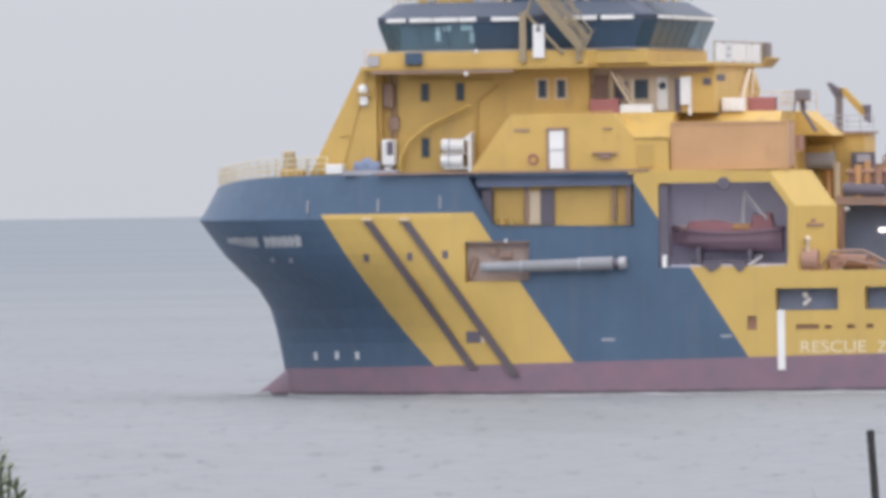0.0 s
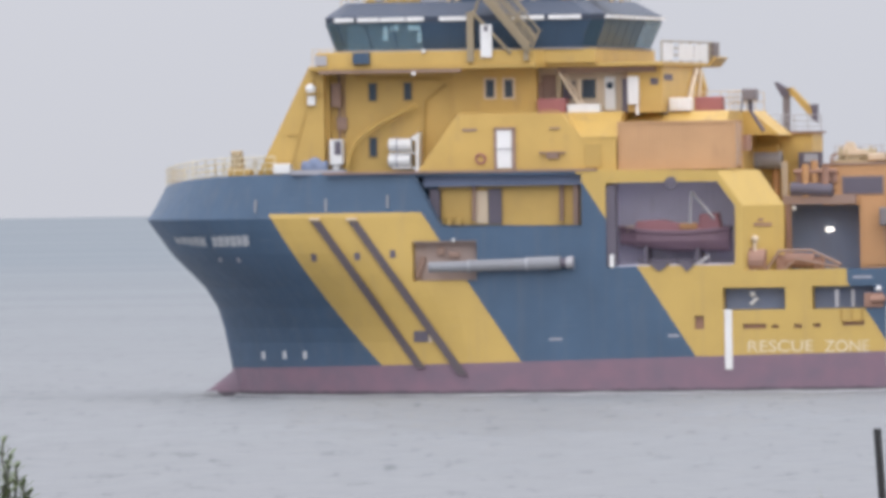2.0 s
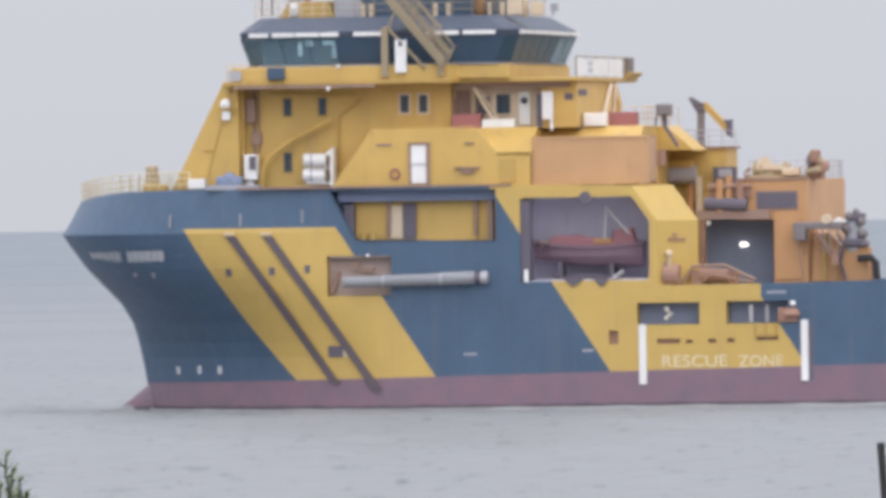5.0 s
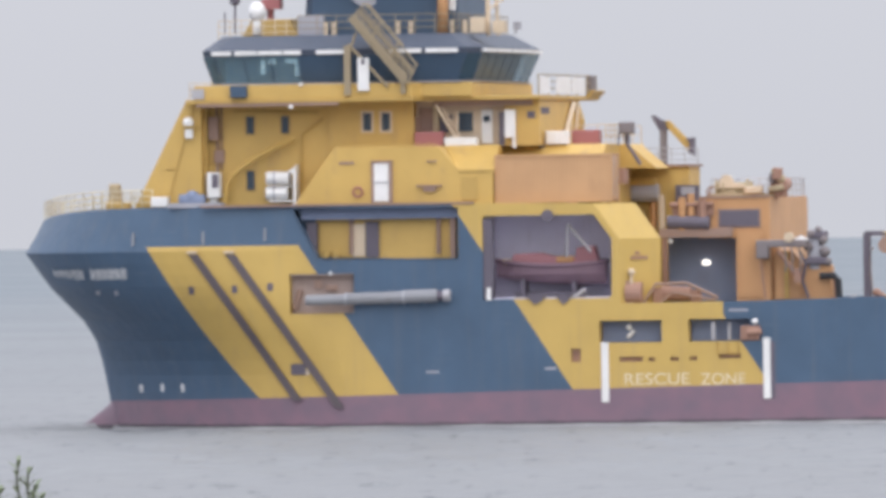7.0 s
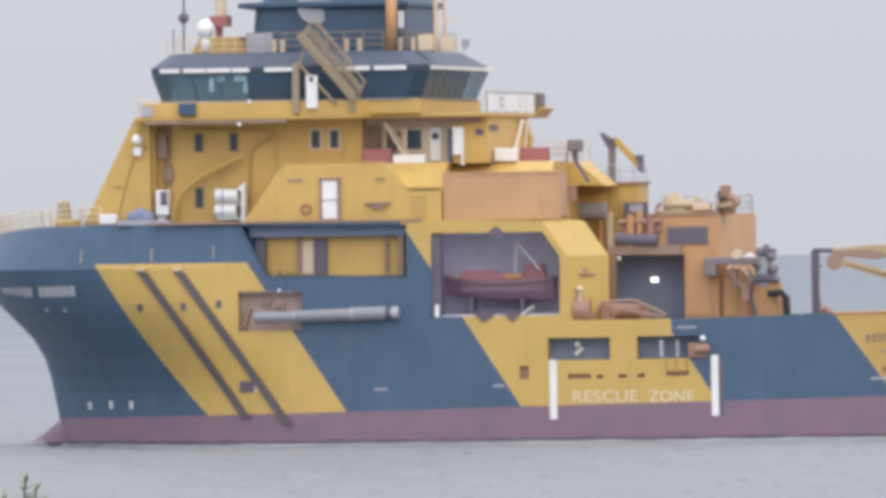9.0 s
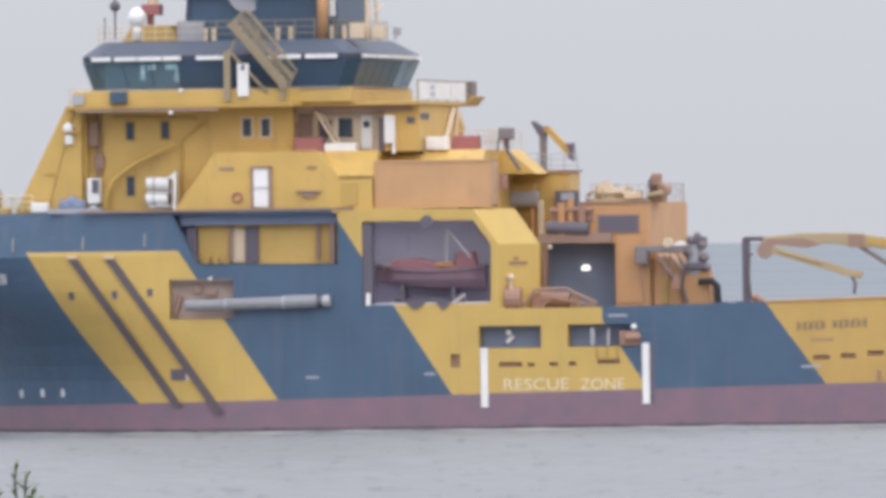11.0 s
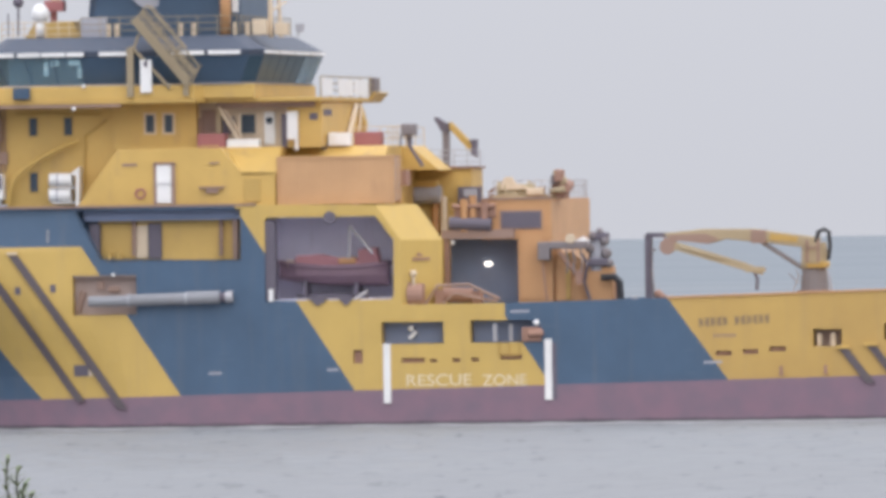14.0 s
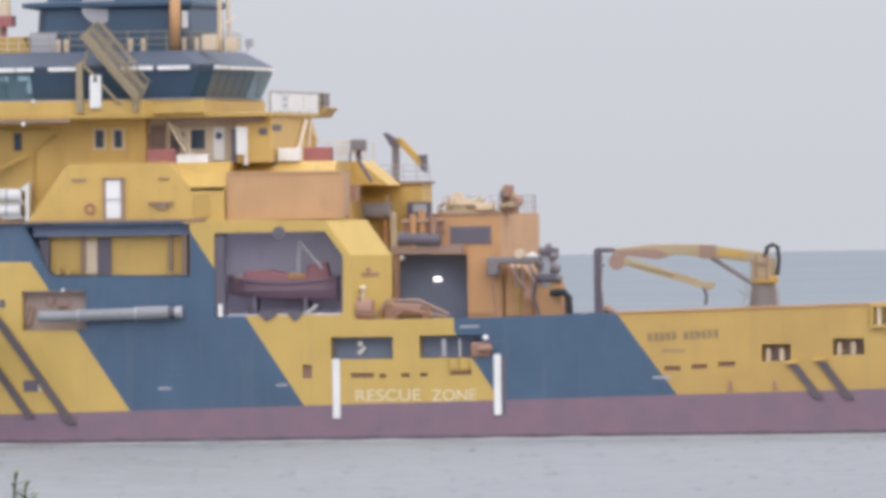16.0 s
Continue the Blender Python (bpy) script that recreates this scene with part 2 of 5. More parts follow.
# ---------------- the sea and the shore ----------------
def sea_sheet():
    """One sheet to the horizon, with real wavelets where the view crosses it."""
    xs = np.concatenate([[-5000, -2000, -800, -300, -120, -60], np.arange(-45, 45.01, 0.3), [60, 120, 300, 800, 2000, 5000]])
    reach = [480.0]
    while reach[-1] < 4950:
        reach.append(reach[-1] + (0.8 if reach[-1] < 840 else min(60.0, 0.8 + (reach[-1] - 840) * 0.012)))
    ys = np.array([-200, 0, 150, 300, 420] + reach[:-1] + [4950.0])
    gap = np.gradient(ys)[:, None]
    gx, gy = np.meshgrid(xs, ys)
    rnd = np.random.RandomState(4)
    h = np.zeros_like(gx)
    for k in range(26):
        length = 1.7 * 1.1 ** k if k < 16 else rnd.uniform(2.0, 6.0)
        a = rnd.normal(1.2, 0.75)
        h += 0.0075 * length ** 0.8 * np.sin((gx * np.cos(a) + gy * np.sin(a)) * 2 * np.pi / length + rnd.uniform(0, 6.28)) * (0.75 + 0.5 * np.sin(gx * 0.11 + k) * np.sin(gy * 0.017 + 2 * k)) * np.clip(length / gap - 1.6, 0, 1)
    fade = np.clip((45 - np.abs(gx)) / 5, 0, 1) * np.clip((gy - 480) / 20, 0, 1) * np.clip((1550 - gy) / 700, 0, 1)
    # the far water stands a little higher, as refraction lifts it
    h = h * fade - 0.26 + 1.5 * np.clip((gy - 1500) / 3450, 0, 1) ** 1.5
    ny, nx = gx.shape
    idx = np.arange(nx * ny).reshape(ny, nx)
    quads = np.stack([idx[:-1, :-1], idx[:-1, 1:], idx[1:, 1:], idx[1:, :-1]], -1).reshape(-1, 4)
    me = bpy.data.meshes.new("water")
    me.from_pydata(np.stack([gx, gy, h], -1).reshape(-1, 3).tolist(), [], quads.tolist())
    me.polygons.foreach_set("use_smooth", np.ones(len(quads), dtype=bool))
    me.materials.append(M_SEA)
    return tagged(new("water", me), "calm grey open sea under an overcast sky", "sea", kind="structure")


WATER = sea_sheet()


def shore():
    b = Build()
    nx, profile = 60, [(-120, 10.2), (-20, 9.8), (0, 9.7), (40, 9.3), (80, 8.75), (96, 8.55), (106, 8.5), (114, 8.2), (124, 5.0), (136, 1.0), (150, -1.5)]
    for x in range(nx + 1):
        for y, z in profile:
            px = -150 + 300 * x / nx
            b.verts.append((px, y + 1.5 * noise.noise((px * 0.1, y * 0.1, 0)), z - 0.25 + 0.22 * noise.noise((px * 0.21, y * 0.13, 3.0))))
    k = len(profile)
    for x in range(nx):
        for j in range(k - 1):
            a = x * k + j
            b.faces.append((a, a + k, a + k + 1, a + 1))
    n = Nodes("shore_earth")
    mat = n.finish(n.mix(n.noise(1.5, 5), (0.16, 0.13, 0.085), (0.1, 0.12, 0.05)), 0.9)
    n.bump(n.noise(6, 5), 0.6, 0.05)
    tagged(part("ground", b, mat, None, smooth=True), "grassy earth bank above the sea", "ground", kind="structure")


shore()
SHIP = tagged(new("supply_ship"), "navy and yellow anchor-handling supply ship with maroon boot-top under way", "ship")
CARRIED, OFFSETS = [SHIP], {}


def aboard(ob, label, category, group=""):
    """A thing of its own that the ship carries."""
    CARRIED.append(tagged(ob, label, category, group))
    return ob


# ---------------- hull ----------------
STEM = [(-2.5, -28.6), (0.0, -29.24), (1.2, -29.29), (1.95, -29.41), (3.5, -29.73), (4.6, -30.06), (5.7, -30.72), (7.55, -32.46), (9.45, -33.78), (11.85, -32.75)]
KNUCKLE = 9.45


def stem_at(z):
    return float(np.interp(z, [a for a, _ in STEM], [b for _, b in STEM]))


def half_breadth(u, z):
    """Half the hull's width: sharp at the waterline, full and round at the deck."""
    k = smoothstep(2.4, KNUCKLE, z)
    length, p, q = 16.0 - 2.5 * k, 1.8 + 0.4 * k, 1.12 + 0.75 * k
    s = min(1.0, max(0.0, (u - stem_at(z)) / length))
    b = 11 * (1 - (1 - s) ** p) ** (1 / q)
    if z > KNUCKLE:
        b -= 0.28 * (z - KNUCKLE) / 2.4 * smoothstep(0, 0.1, s) * (1 - smoothstep(-20, -12, u))
    return b


def on_hull(us, z):
    """The point of the near side that lies on the oblique line through us."""
    u = us
    for _ in range(12):
        u = us - 0.1763 * (11 - half_breadth(u, z))
    return u, 11 - half_breadth(u, z)


def hull_solid(levels, end, columns=44, sheer=lambda u, z: z):
    b = Build()
    near, far = [], []
    for z in levels:
        u0 = stem_at(z)
        rown, rowf = [], []
        for i in range(columns + 1):
            s = (i / columns) ** 1.7
            u = u0 + (end - u0) * s
            w = half_breadth(u, z)
            zz = sheer(u, z)
            rown.append(len(b.verts))
            b.verts.append((u, 11 - w, zz))
            if i == 0:
                rowf.append(rown[0])
            else:
                rowf.append(len(b.verts))
                b.verts.append((u, 11 + w, zz))
        near.append(rown)
        far.append(rowf)
    for a, c in zip(near, near[1:]):
        b.faces += [(a[i], a[i + 1], c[i + 1], c[i]) for i in range(columns)]
    for a, c in zip(far, far[1:]):
        b.faces += [(a[i], c[i], c[i + 1], a[i + 1]) for i in range(columns)]
    for n, f, flip in ((near[0], far[0], 1), (near[-1], far[-1], 0)):
        b.faces.append((n[0], n[1], f[1]))
        b.faces += [(n[i], n[i + 1], f[i + 1], f[i]) for i in range(1, columns)]
    for j in range(len(levels) - 1):
        b.faces.append((near[j][-1], near[j + 1][-1], far[j + 1][-1], far[j][-1]))
    return b


DECK = 6.33


def aft_sheer(u, z):
    return z + smoothstep(4.5, DECK, z) * max(0.0, u - 6.5) * 0.0215


def bow_sheer(u, z):
    if z <= KNUCKLE:
        return z
    return KNUCKLE + (z - KNUCKLE) * (1 - 0.34 * math.exp(-(u + 33) / 2.2))


hull = part("hull", hull_solid([-2.5, -1.2, 0, 0.6, 1.2, 1.95, 2.7, 3.5, 4.1, 4.6, 5.15, 5.7, DECK], 51.0, 64, aft_sheer), M_HULL, SHIP,
            "navy and yellow banded hull plating over maroon boot-top")
forecastle = part("forecastle", hull_solid([DECK, 7.0, 7.55, 8.2, 8.8, KNUCKLE, 10.0, 10.6, 11.2, 11.85], -6.8, 44, bow_sheer), M_HULL, SHIP,
                  "raised navy bow with flared bulwark")
TUBE_POCKET = Build().prism([(-17.14, 5.97), (-13.62, 5.97), (-13.62, 8.14), (-17.14, 8.14)], -1.0, 0.62)


def slot(u0, u1, z0, z1, depth):
    return Build().box(u0, u1, -1.0, depth, z0, z1)


carve(hull, [
    TUBE_POCKET,
    slot(-0.24, 3.15, 4.21, 5.4, 2.6), slot(4.61, 7.96, 4.22, 5.43, 2.6),
    Build().box(9.6, 50.4, 0.55, 21.45, 5.0, 9.0),
    slot(0.84, 2.1, 3.19, 3.46, 0.9), slot(2.4, 2.78, 3.2, 3.4, 0.9), slot(3.6, 4.05, 3.2, 3.42, 0.9), slot(4.65, 5.05, 3.22, 3.44, 0.9),
    slot(6.25, 7.42, 3.3, 3.6, 0.9), slot(-1.79, -1.28, 3.2, 3.93, 0.8),
    slot(17.93, 18.81, 3.36, 3.62, 0.8), slot(19.4, 20.25, 3.43, 3.69, 0.8), slot(20.85, 21.75, 3.55, 3.82, 0.8),
    slot(23.21, 24.77, 3.8, 4.72, 3.0), slot(27.06, 28.75, 4.1, 4.98, 3.0),
])
carve(forecastle, [
    TUBE_POCKET,
    Build().prism([(-16.95, 11.62), (-15.59, 8.95), (-15.2, 8.87), (-7.88, 8.87), (-7.86, 11.62)], -1.0, 1.4),
])
# the bay's after end is splayed outwards in plan
BAY = [(-6.8, DECK, 0), (0.87, DECK, 1), (0.89, 9.81, 1), (-0.46, 11.72, 1), (-6.8, 11.83, 0)]
bay_housing = part("boat_bay", Build().loft([[(x + k * splay, v, z) for x, z, k in BAY] for v, splay in ((13.2, 0.0), (1.95, 1.95), (0.0, 0.0))]), M_HULL, SHIP,
                   "yellow boat bay with a chamfered opening")
carve(bay_housing, [Build().prism([(-6.55, 6.62), (0.3, 6.62), (0.46, 6.8), (0.49, 9.81), (-0.47, 11.13), (-6.4, 11.13), (-6.55, 11.0)], -1.0, 3.9)])

# ---------------- superstructure ----------------
front_block = part("front_block", Build().prism([(-26.0, 11.8), (-23.13, 17.5), (-22.25, 17.5), (-22.25, 11.8)], 2.0, 20.0), M_YELLOW, SHIP, bevel=0.05)
inner_house = part("inner_house", Build().box(-22.25, -14.0, 3.2, 17.5, 11.8, 17.4), M_YELLOW, SHIP)
deckhouse = part("deckhouse", Build().prism([(-17.0, 11.83), (-14.76, 14.9), (-9.05, 14.94), (-7.97, 13.62), (-6.1, 13.62), (-6.1, 11.6)], 1.0, 21.0), M_YELLOW, SHIP, bevel=0.04)
deckhouse.location = (0.1, -0.6, 0)
aft_house = part("aft_house", Build().sill([(2.95, 11.6), (2.95, 13.75), (4.4, 14.94), (17, 14.94), (17, 11.6)], -6.05, -0.5), M_YELLOW, SHIP, bevel=0.04)
shelf = Build().add([(-7.97, 1.0, 13.4), (-6.05, 1.0, 13.4), (-6.05, 7.0, 13.4), (-7.97, 7.0, 13.4), (-7.97, 1.0, 13.63), (-6.05, 1.0, 13.63),
                     (-6.05, 2.8, 14.95), (-9.1, 2.8, 14.95), (-6.05, 7.0, 14.95), (-9.1, 7.0, 14.95)],
                    [(0, 3, 2, 1), (0, 1, 5, 4), (4, 5, 6, 7), (7, 6, 8, 9), (2, 3, 9, 8), (0, 4, 7, 9, 3), (1, 2, 8, 6, 5)])
part("sloping_shelf", shelf, M_YELLOW, deckhouse)
top_house = part("top_house", Build().box(-15.4, -10.75, 3.0, 19.0, 14.9, 17.4), M_YELLOW, SHIP)
mid_house = part("mid_house", Build().box(-10.8, -5.6, 3.8, 17.2, 14.9, 17.4), M_CREAM, SHIP)
end_house = part("end_house", Build().box(-5.75, -3.85, 3.0, 15.6, 14.9, 17.4), M_YELLOW, SHIP)
bridge_deck = part("bridge_deck", Build().loft([[(-22.9, 0.9, z), (-10.4, 0.9, z), (-10.0, 2.0, z), (-3.65, 2.0, z), (-3.65, 21.0, z), (-22.9, 21.0, z)] for z in (17.38, 17.62)]), M_OCHRE, SHIP, bevel=0.05)
# rust-brown beam that also stands in for the shadow line under the deck
part("deck_beam", Build().box(-22.3, -14.5, 0.85, 1.15, 17.22, 17.375), M_RUST, bridge_deck)
deck_bulwark = part("deck_bulwark", Build().loft([[(-22.45, 1.0, z), (-10.5, 1.0, z), (-10.1, 1.7, z), (-7.3, 1.7, z), (-7.3, 20.8, z), (-22.45, 20.8, z)] for z in (17.6, 18.36)]), M_YELLOW, SHIP, bevel=0.06)


def plan(u0, u1, v0, v1, z, c):
    return [(u0 + c, v0, z), (u1 - c, v0, z), (u1, v0 + c, z), (u1, v1 - c, z), (u1 - c, v1, z), (u0 + c, v1, z), (u0, v1 - c, z), (u0, v0 + c, z)]


SILL_RING, HEAD_RING = plan(-21.6, -7.4, 1.75, 20.25, 18.46, 0.7), plan(-22.05, -6.8, 1.25, 20.75, 19.93, 0.7)
wheelhouse = part("wheelhouse", Build().loft([plan(-21.5, -7.5, 1.8, 20.2, 18.34, 0.7), SILL_RING]), M_NAVY, SHIP,
                  "navy wheelhouse with outward-leaning windows")
roof = part("roof", Build().loft([HEAD_RING, plan(-22.1, -6.75, 1.2, 20.8, 20.24, 0.7), plan(-21.3, -7.9, 2.4, 19.6, 20.95, 0.7),
                                  plan(-21.2, -8.0, 2.5, 19.5, 21.03, 0.7)]), M_ROOF, wheelhouse)
part("bridge_console", Build().box(-20.9, -7.62, 2.2, 19.4, 18.46, 19.92), M_NAVY, wheelhouse)
funnel = part("funnel_casing", Build().loft([plan(-17.2, -8.6, 5, 16, 21.0, 0.5), plan(-17.0, -8.7, 5, 16, 23.35, 0.5), plan(-17.9, -8.5, 4.6, 16.4, 23.5, 0.5),
                                             plan(-17.9, -8.5, 4.6, 16.4, 23.75, 0.5), plan(-16.6, -8.8, 5.1, 15.9, 23.85, 0.5), plan(-16.2, -9.2, 5.5, 15.5, 27.0, 0.5)]), M_NAVY, SHIP, bevel=0.05)
stern_house = part("stern_house", Build().box(-1.1, 2.6, 13.4, 17.0, 6.2, 13.75), M_YELLOW, SHIP, bevel=0.04)
stern_core = part("stern_core", Build().box(2.6, 5.2, 6.0, 17.0, 6.2, 9.9), M_CAVITY, SHIP)
tower = part("tower", Build().box(4.62, 8.45, 4.0, 17.2, 6.2, 11.95), M_ORANGE, SHIP, "orange-painted winch tower")
carve(tower, [Build().box(2.0, 6.62, 3.0, 7.6, 5.0, 9.75)])
# lighter sheet paints the brighter light on the tower's after face
part("tower_lit_side", Build().box(8.454, 8.5, 4.02, 17.18, 6.2, 11.9), M_CONTAINER, tower, "after side of the winch tower, painted lighter orange for the light on it")
tower_foot = part("tower_foot", Build().prism([(8.45, 6.2), (8.45, 9.4), (8.75, 9.3), (10.6, 7.2), (10.9, 6.2)], 4.5, 9.0), M_ORANGE, SHIP)

# ---------------- wheelhouse glazing and roof ----------------
def pane_between(a, b, c, d, inset):
    """A thin pane in the face a-b (below) to d-c (above), with a margin."""
    a, b, c, d = (Vector(p) for p in (a, b, c, d))
    nrm = (b - a).cross(d - a).normalized() * 0.02
    mid = (a + b + c + d) / 4
    q = [p + (mid - p).normalized() * inset for p in (a, b, c, d)]
    return Build().loft([[p - nrm for p in q], [p + nrm for p in q]])


def glaze():
    """Panes between mullions all round; the middle of each long side is plain navy panelling."""
    for k, count in enumerate((9, 1, 7, 1, 9, 1, 7, 1)):
        a, b = Vector(SILL_RING[k]), Vector(SILL_RING[(k + 1) % 8])
        d, c = Vector(HEAD_RING[k]), Vector(HEAD_RING[(k + 1) % 8])
        for i in range(count):
            s, e = i / count, (i + 1) / count
            shape = pane_between(a.lerp(b, s), a.lerp(b, e), d.lerp(c, e), d.lerp(c, s), 0.03)
            if count == 9 and (3 <= i if k == 0 else i <= 5):
                part("wall_panel", shape, M_NAVY, wheelhouse, "plain navy wall panel")
            else:
                clear_one = k == 0 or k == 7 or (k == 2 and i >= 5)
                part("window_pane", shape, M_CLEAR if clear_one else M_TINT, wheelhouse).visible_shadow = not clear_one
            part("mullion", Build().tube(a.lerp(b, s), d.lerp(c, s), 0.045, n=6), M_NAVY, wheelhouse)


glaze()
for u0, u1 in ((-21.45, -20.4), (-20.2, -19.0), (-18.9, -17.6), (-17.5, -16.55), (-15.7, -14.15), (-11.75, -9.95), (-9.7, -7.95)):
    part("sun_visor", Build().box(u0, u1, 1.02, 1.22, 19.98, 20.2), M_WHITE, roof)
for v0, v1 in ((2.0, 5.6), (6.0, 10.3), (10.7, 15.2), (15.6, 20.2)):
    part("sun_visor", Build().box(-6.77, -6.6, v0, v1, 20.0, 20.18), M_WHITE, roof)
part("sill_strip", Build().loft([plan(-21.75, -7.25, 1.62, 20.4, 18.37, 0.7), plan(-21.8, -7.2, 1.6, 20.4, 18.46, 0.7)]), M_STEEL, wheelhouse)


def railing(points, parent, height=1.0, step=0.9, material=None, name="railing", rails=3, r=0.028):
    """Posts and level rails along a line of points."""
    b = Build()
    pts = [Vector(p) for p in points]
    for p, q in zip(pts, pts[1:]):
        n = max(1, round((q - p).length / step))
        for i in range(n + 1):
            a = p.lerp(q, i / n)
            b.tube(a, a + Vector((0, 0, height)), r * 1.15, n=5)
        for k in range(rails):
            up = Vector((0, 0, height * (k + 1) / rails))
            b.tube(p + up, q + up, r, n=5)
    return part(name, b, material or M_CREAM, parent)


# white panels added for the bright sky seen through the far windows
for box in ((-18.86, -18.6, 1.60, 1.63, 18.95, 19.3), (-18.81, -18.6, 1.44, 1.47, 19.3, 19.72), (-18.4, -17.99, 1.40, 1.43, 19.5, 19.78), (-17.45, -16.68, 1.40, 1.43, 19.52, 19.78),
            (-16.95, -16.72, 1.5, 1.53, 19.2, 19.5), (-17.0, -16.75, 1.62, 1.65, 18.85, 19.2), (-7.18, -7.12, 2.6, 4.4, 19.35, 19.75)):
    part("sky_glimpse", Build().box(*box), M_WHITE, wheelhouse, "white panel standing in for sky glimpsed through the glass")


railing([(-17.0, 2.7, 21.03), (-8.4, 2.7, 21.03), (-8.4, 19.3, 21.03)], wheelhouse, 1.05, 1.1, M_GRATE, r=0.024)
railing([(-3.75, 2.2, 17.62), (-3.75, 20.8, 17.62)], bridge_deck, 1.1, 3.3, M_GRATE, r=0.04)
part("rail_box", Build().box(-3.9, -3.6, 18.6, 20.0, 17.64, 18.75), M_GEAR, bridge_deck, bevel=0.05)
for v0, v1 in ((2.3, 5.5), (7.5, 12.0), (12.6, 16.8)):
    part("canvas_dodger", Build().box(-3.71, -3.67, v0, v1, 17.72, 18.6), M_WHITE, bridge_deck, "weathered white canvas screen")
part("deck_lip", Build().prism([(-3.68, 17.4), (-3.68, 17.62), (-3.4, 17.95), (-3.25, 17.9)], 17.0, 21.0), M_OCHRE, bridge_deck)
part("deck_bracket", Build().prism([(-4.1, 17.4), (-3.85, 17.4), (-3.5, 16.2), (-3.85, 15.0), (-3.95, 15.0)], 14.6, 15.6), M_OCHRE, bridge_deck)
railing([(-22.70, 1.20, 17.57), (-21.42, 1.20, 17.58)], bridge_deck, 0.95, 0.5, M_CREAM)
part("canvas_dodger", Build().box(-22.5, -21.85, 0.84, 0.90, 17.66, 18.2), M_STEEL, bridge_deck, "grey weathered canvas screen")
part("equipment_box", Build().box(-20.38, -19.47, 0.60, 1.30, 17.71, 18.34), M_NAVY, deck_bulwark, bevel=0.03)
for place in ((-17.08, 0.80, 17.15), (-16.51, 0.80, 18.36)):
    part("flood_lamp", Build().ball(place, 0.12), M_WHITE, deck_bulwark)

# roof stair with a grated flight
stair = part("roof_stair", Build().loft([[(-10.9, v, 18.3), (-10.6, v, 18.3), (-13.6, v, 21.9), (-13.9, v, 21.9)] for v in (0.55, 0.65)]), M_GRATE, SHIP,
             "weathered yellow inclined stair to the wheelhouse roof")
part("stringer", Build().loft([[(-10.9, v, 18.3), (-10.6, v, 18.3), (-13.6, v, 21.9), (-13.9, v, 21.9)] for v in (1.35, 1.45)]), M_GRATE, stair)
for i in range(14):
    s = (i + 0.5) / 14
    part("tread", Build().box(-10.95 - 3.0 * s, -10.65 - 3.0 * s, 0.62, 1.4, 18.3 + 3.6 * s, 18.34 + 3.6 * s), M_GRATE, stair)
part("handrail", Build().path([(-10.1, 0.55, 19.35), (-12.9, 0.55, 22.7)], 0.05).path([(-10.1, 1.45, 19.35), (-12.9, 1.45, 22.7)], 0.05)
     .path([(-10.3, 0.55, 18.9), (-13.2, 0.55, 22.3)], 0.04).tube((-10.6, 0.55, 18.3), (-10.1, 0.55, 19.35), 0.05).tube((-13.6, 0.55, 21.9), (-12.9, 0.55, 22.7), 0.05)
     .tube((-11.6, 0.55, 19.5), (-11.1, 0.55, 20.5), 0.05).tube((-12.6, 0.55, 20.7), (-12.05, 0.55, 21.6), 0.05), M_GRATE, stair)
part("stair_leg", Build().box(-14.12, -13.77, 0.70, 1.00, 17.75, 20.42), M_GRATE, stair)
part("stair_leg", Build().box(-11.03, -10.77, 0.70, 1.00, 17.77, 18.55), M_GRATE, stair)
part("stair_brace", Build().tube((-13.90, 0.90, 20.48), (-11.77, 0.90, 18.17), 0.09).tube((-13.49, 0.90, 21.09), (-14.07, 0.90, 19.27), 0.07), M_GRATE, stair)
for i in range(34):
    q = (i + 0.5) / 34
    part("baluster", Build().tube((-10.75 - 3.0 * q, 0.56, 18.3 + 3.6 * q), (-10.22 - 2.8 * q, 0.56, 19.2 + 3.4 * q), 0.03, n=5), M_GRATE, stair)
part("kick_plate", Build().prism([(-10.75, 18.45), (-10.6, 18.65), (-13.45, 22.05), (-13.7, 21.95)], 0.5, 0.54), M_GRATE, stair)
for k in range(1, 5):
    q = k / 5
    part("mesh_wire", Build().tube((-10.75 + 0.53 * q, 0.56, 18.3 + 0.9 * q), (-13.75 + 0.73 * q, 0.56, 21.9 + 0.7 * q), 0.028, n=5), M_GRATE, stair)
part("stair_panel", Build().box(-13.38, -12.77, 0.75, 0.95, 17.98, 19.74), M_WHITE, stair, "white panel with a dark port")
part("port", Build().box(-13.17, -12.98, 0.70, 0.76, 19.38, 19.68), M_DARK, stair)

# things on the wheelhouse roof
part("aerial_mast", Build().tube((-21.09, 6.00, 21.19), (-21.05, 6.00, 24.31), 0.06).tube((-21.65, 6.00, 21.19), (-21.64, 6.00, 22.42), 0.04).ball((-21.07, 6.00, 23.03), 0.3), M_DARK, roof, "thin mast with a black signal ball")
part("satellite_dome", Build().ball((-19.67, 5.00, 22.38), 0.5, sz=1.1).tube((-19.69, 5.00, 21.10), (-19.68, 5.00, 21.98), 0.25), M_WHITE, roof, smooth=True)
part("red_monitor", Build().box(-19.52, -18.51, 5.50, 6.50, 22.51, 23.10).tube((-19.13, 6.00, 21.22), (-19.11, 6.00, 22.60), 0.2), M_RED, roof, "red fire monitor on a pedestal")
part("monitor_platform", Build().prism([(-20.50, 21.08), (-19.99, 21.90), (-17.88, 21.93), (-17.39, 21.03)], 5.0, 8.0), M_OCHRE, roof)
part("signal_mast", Build().tube((-18.98, 6.00, 22.90), (-19.07, 6.00, 25.20), 0.32, 0.25), M_CREAM, roof)
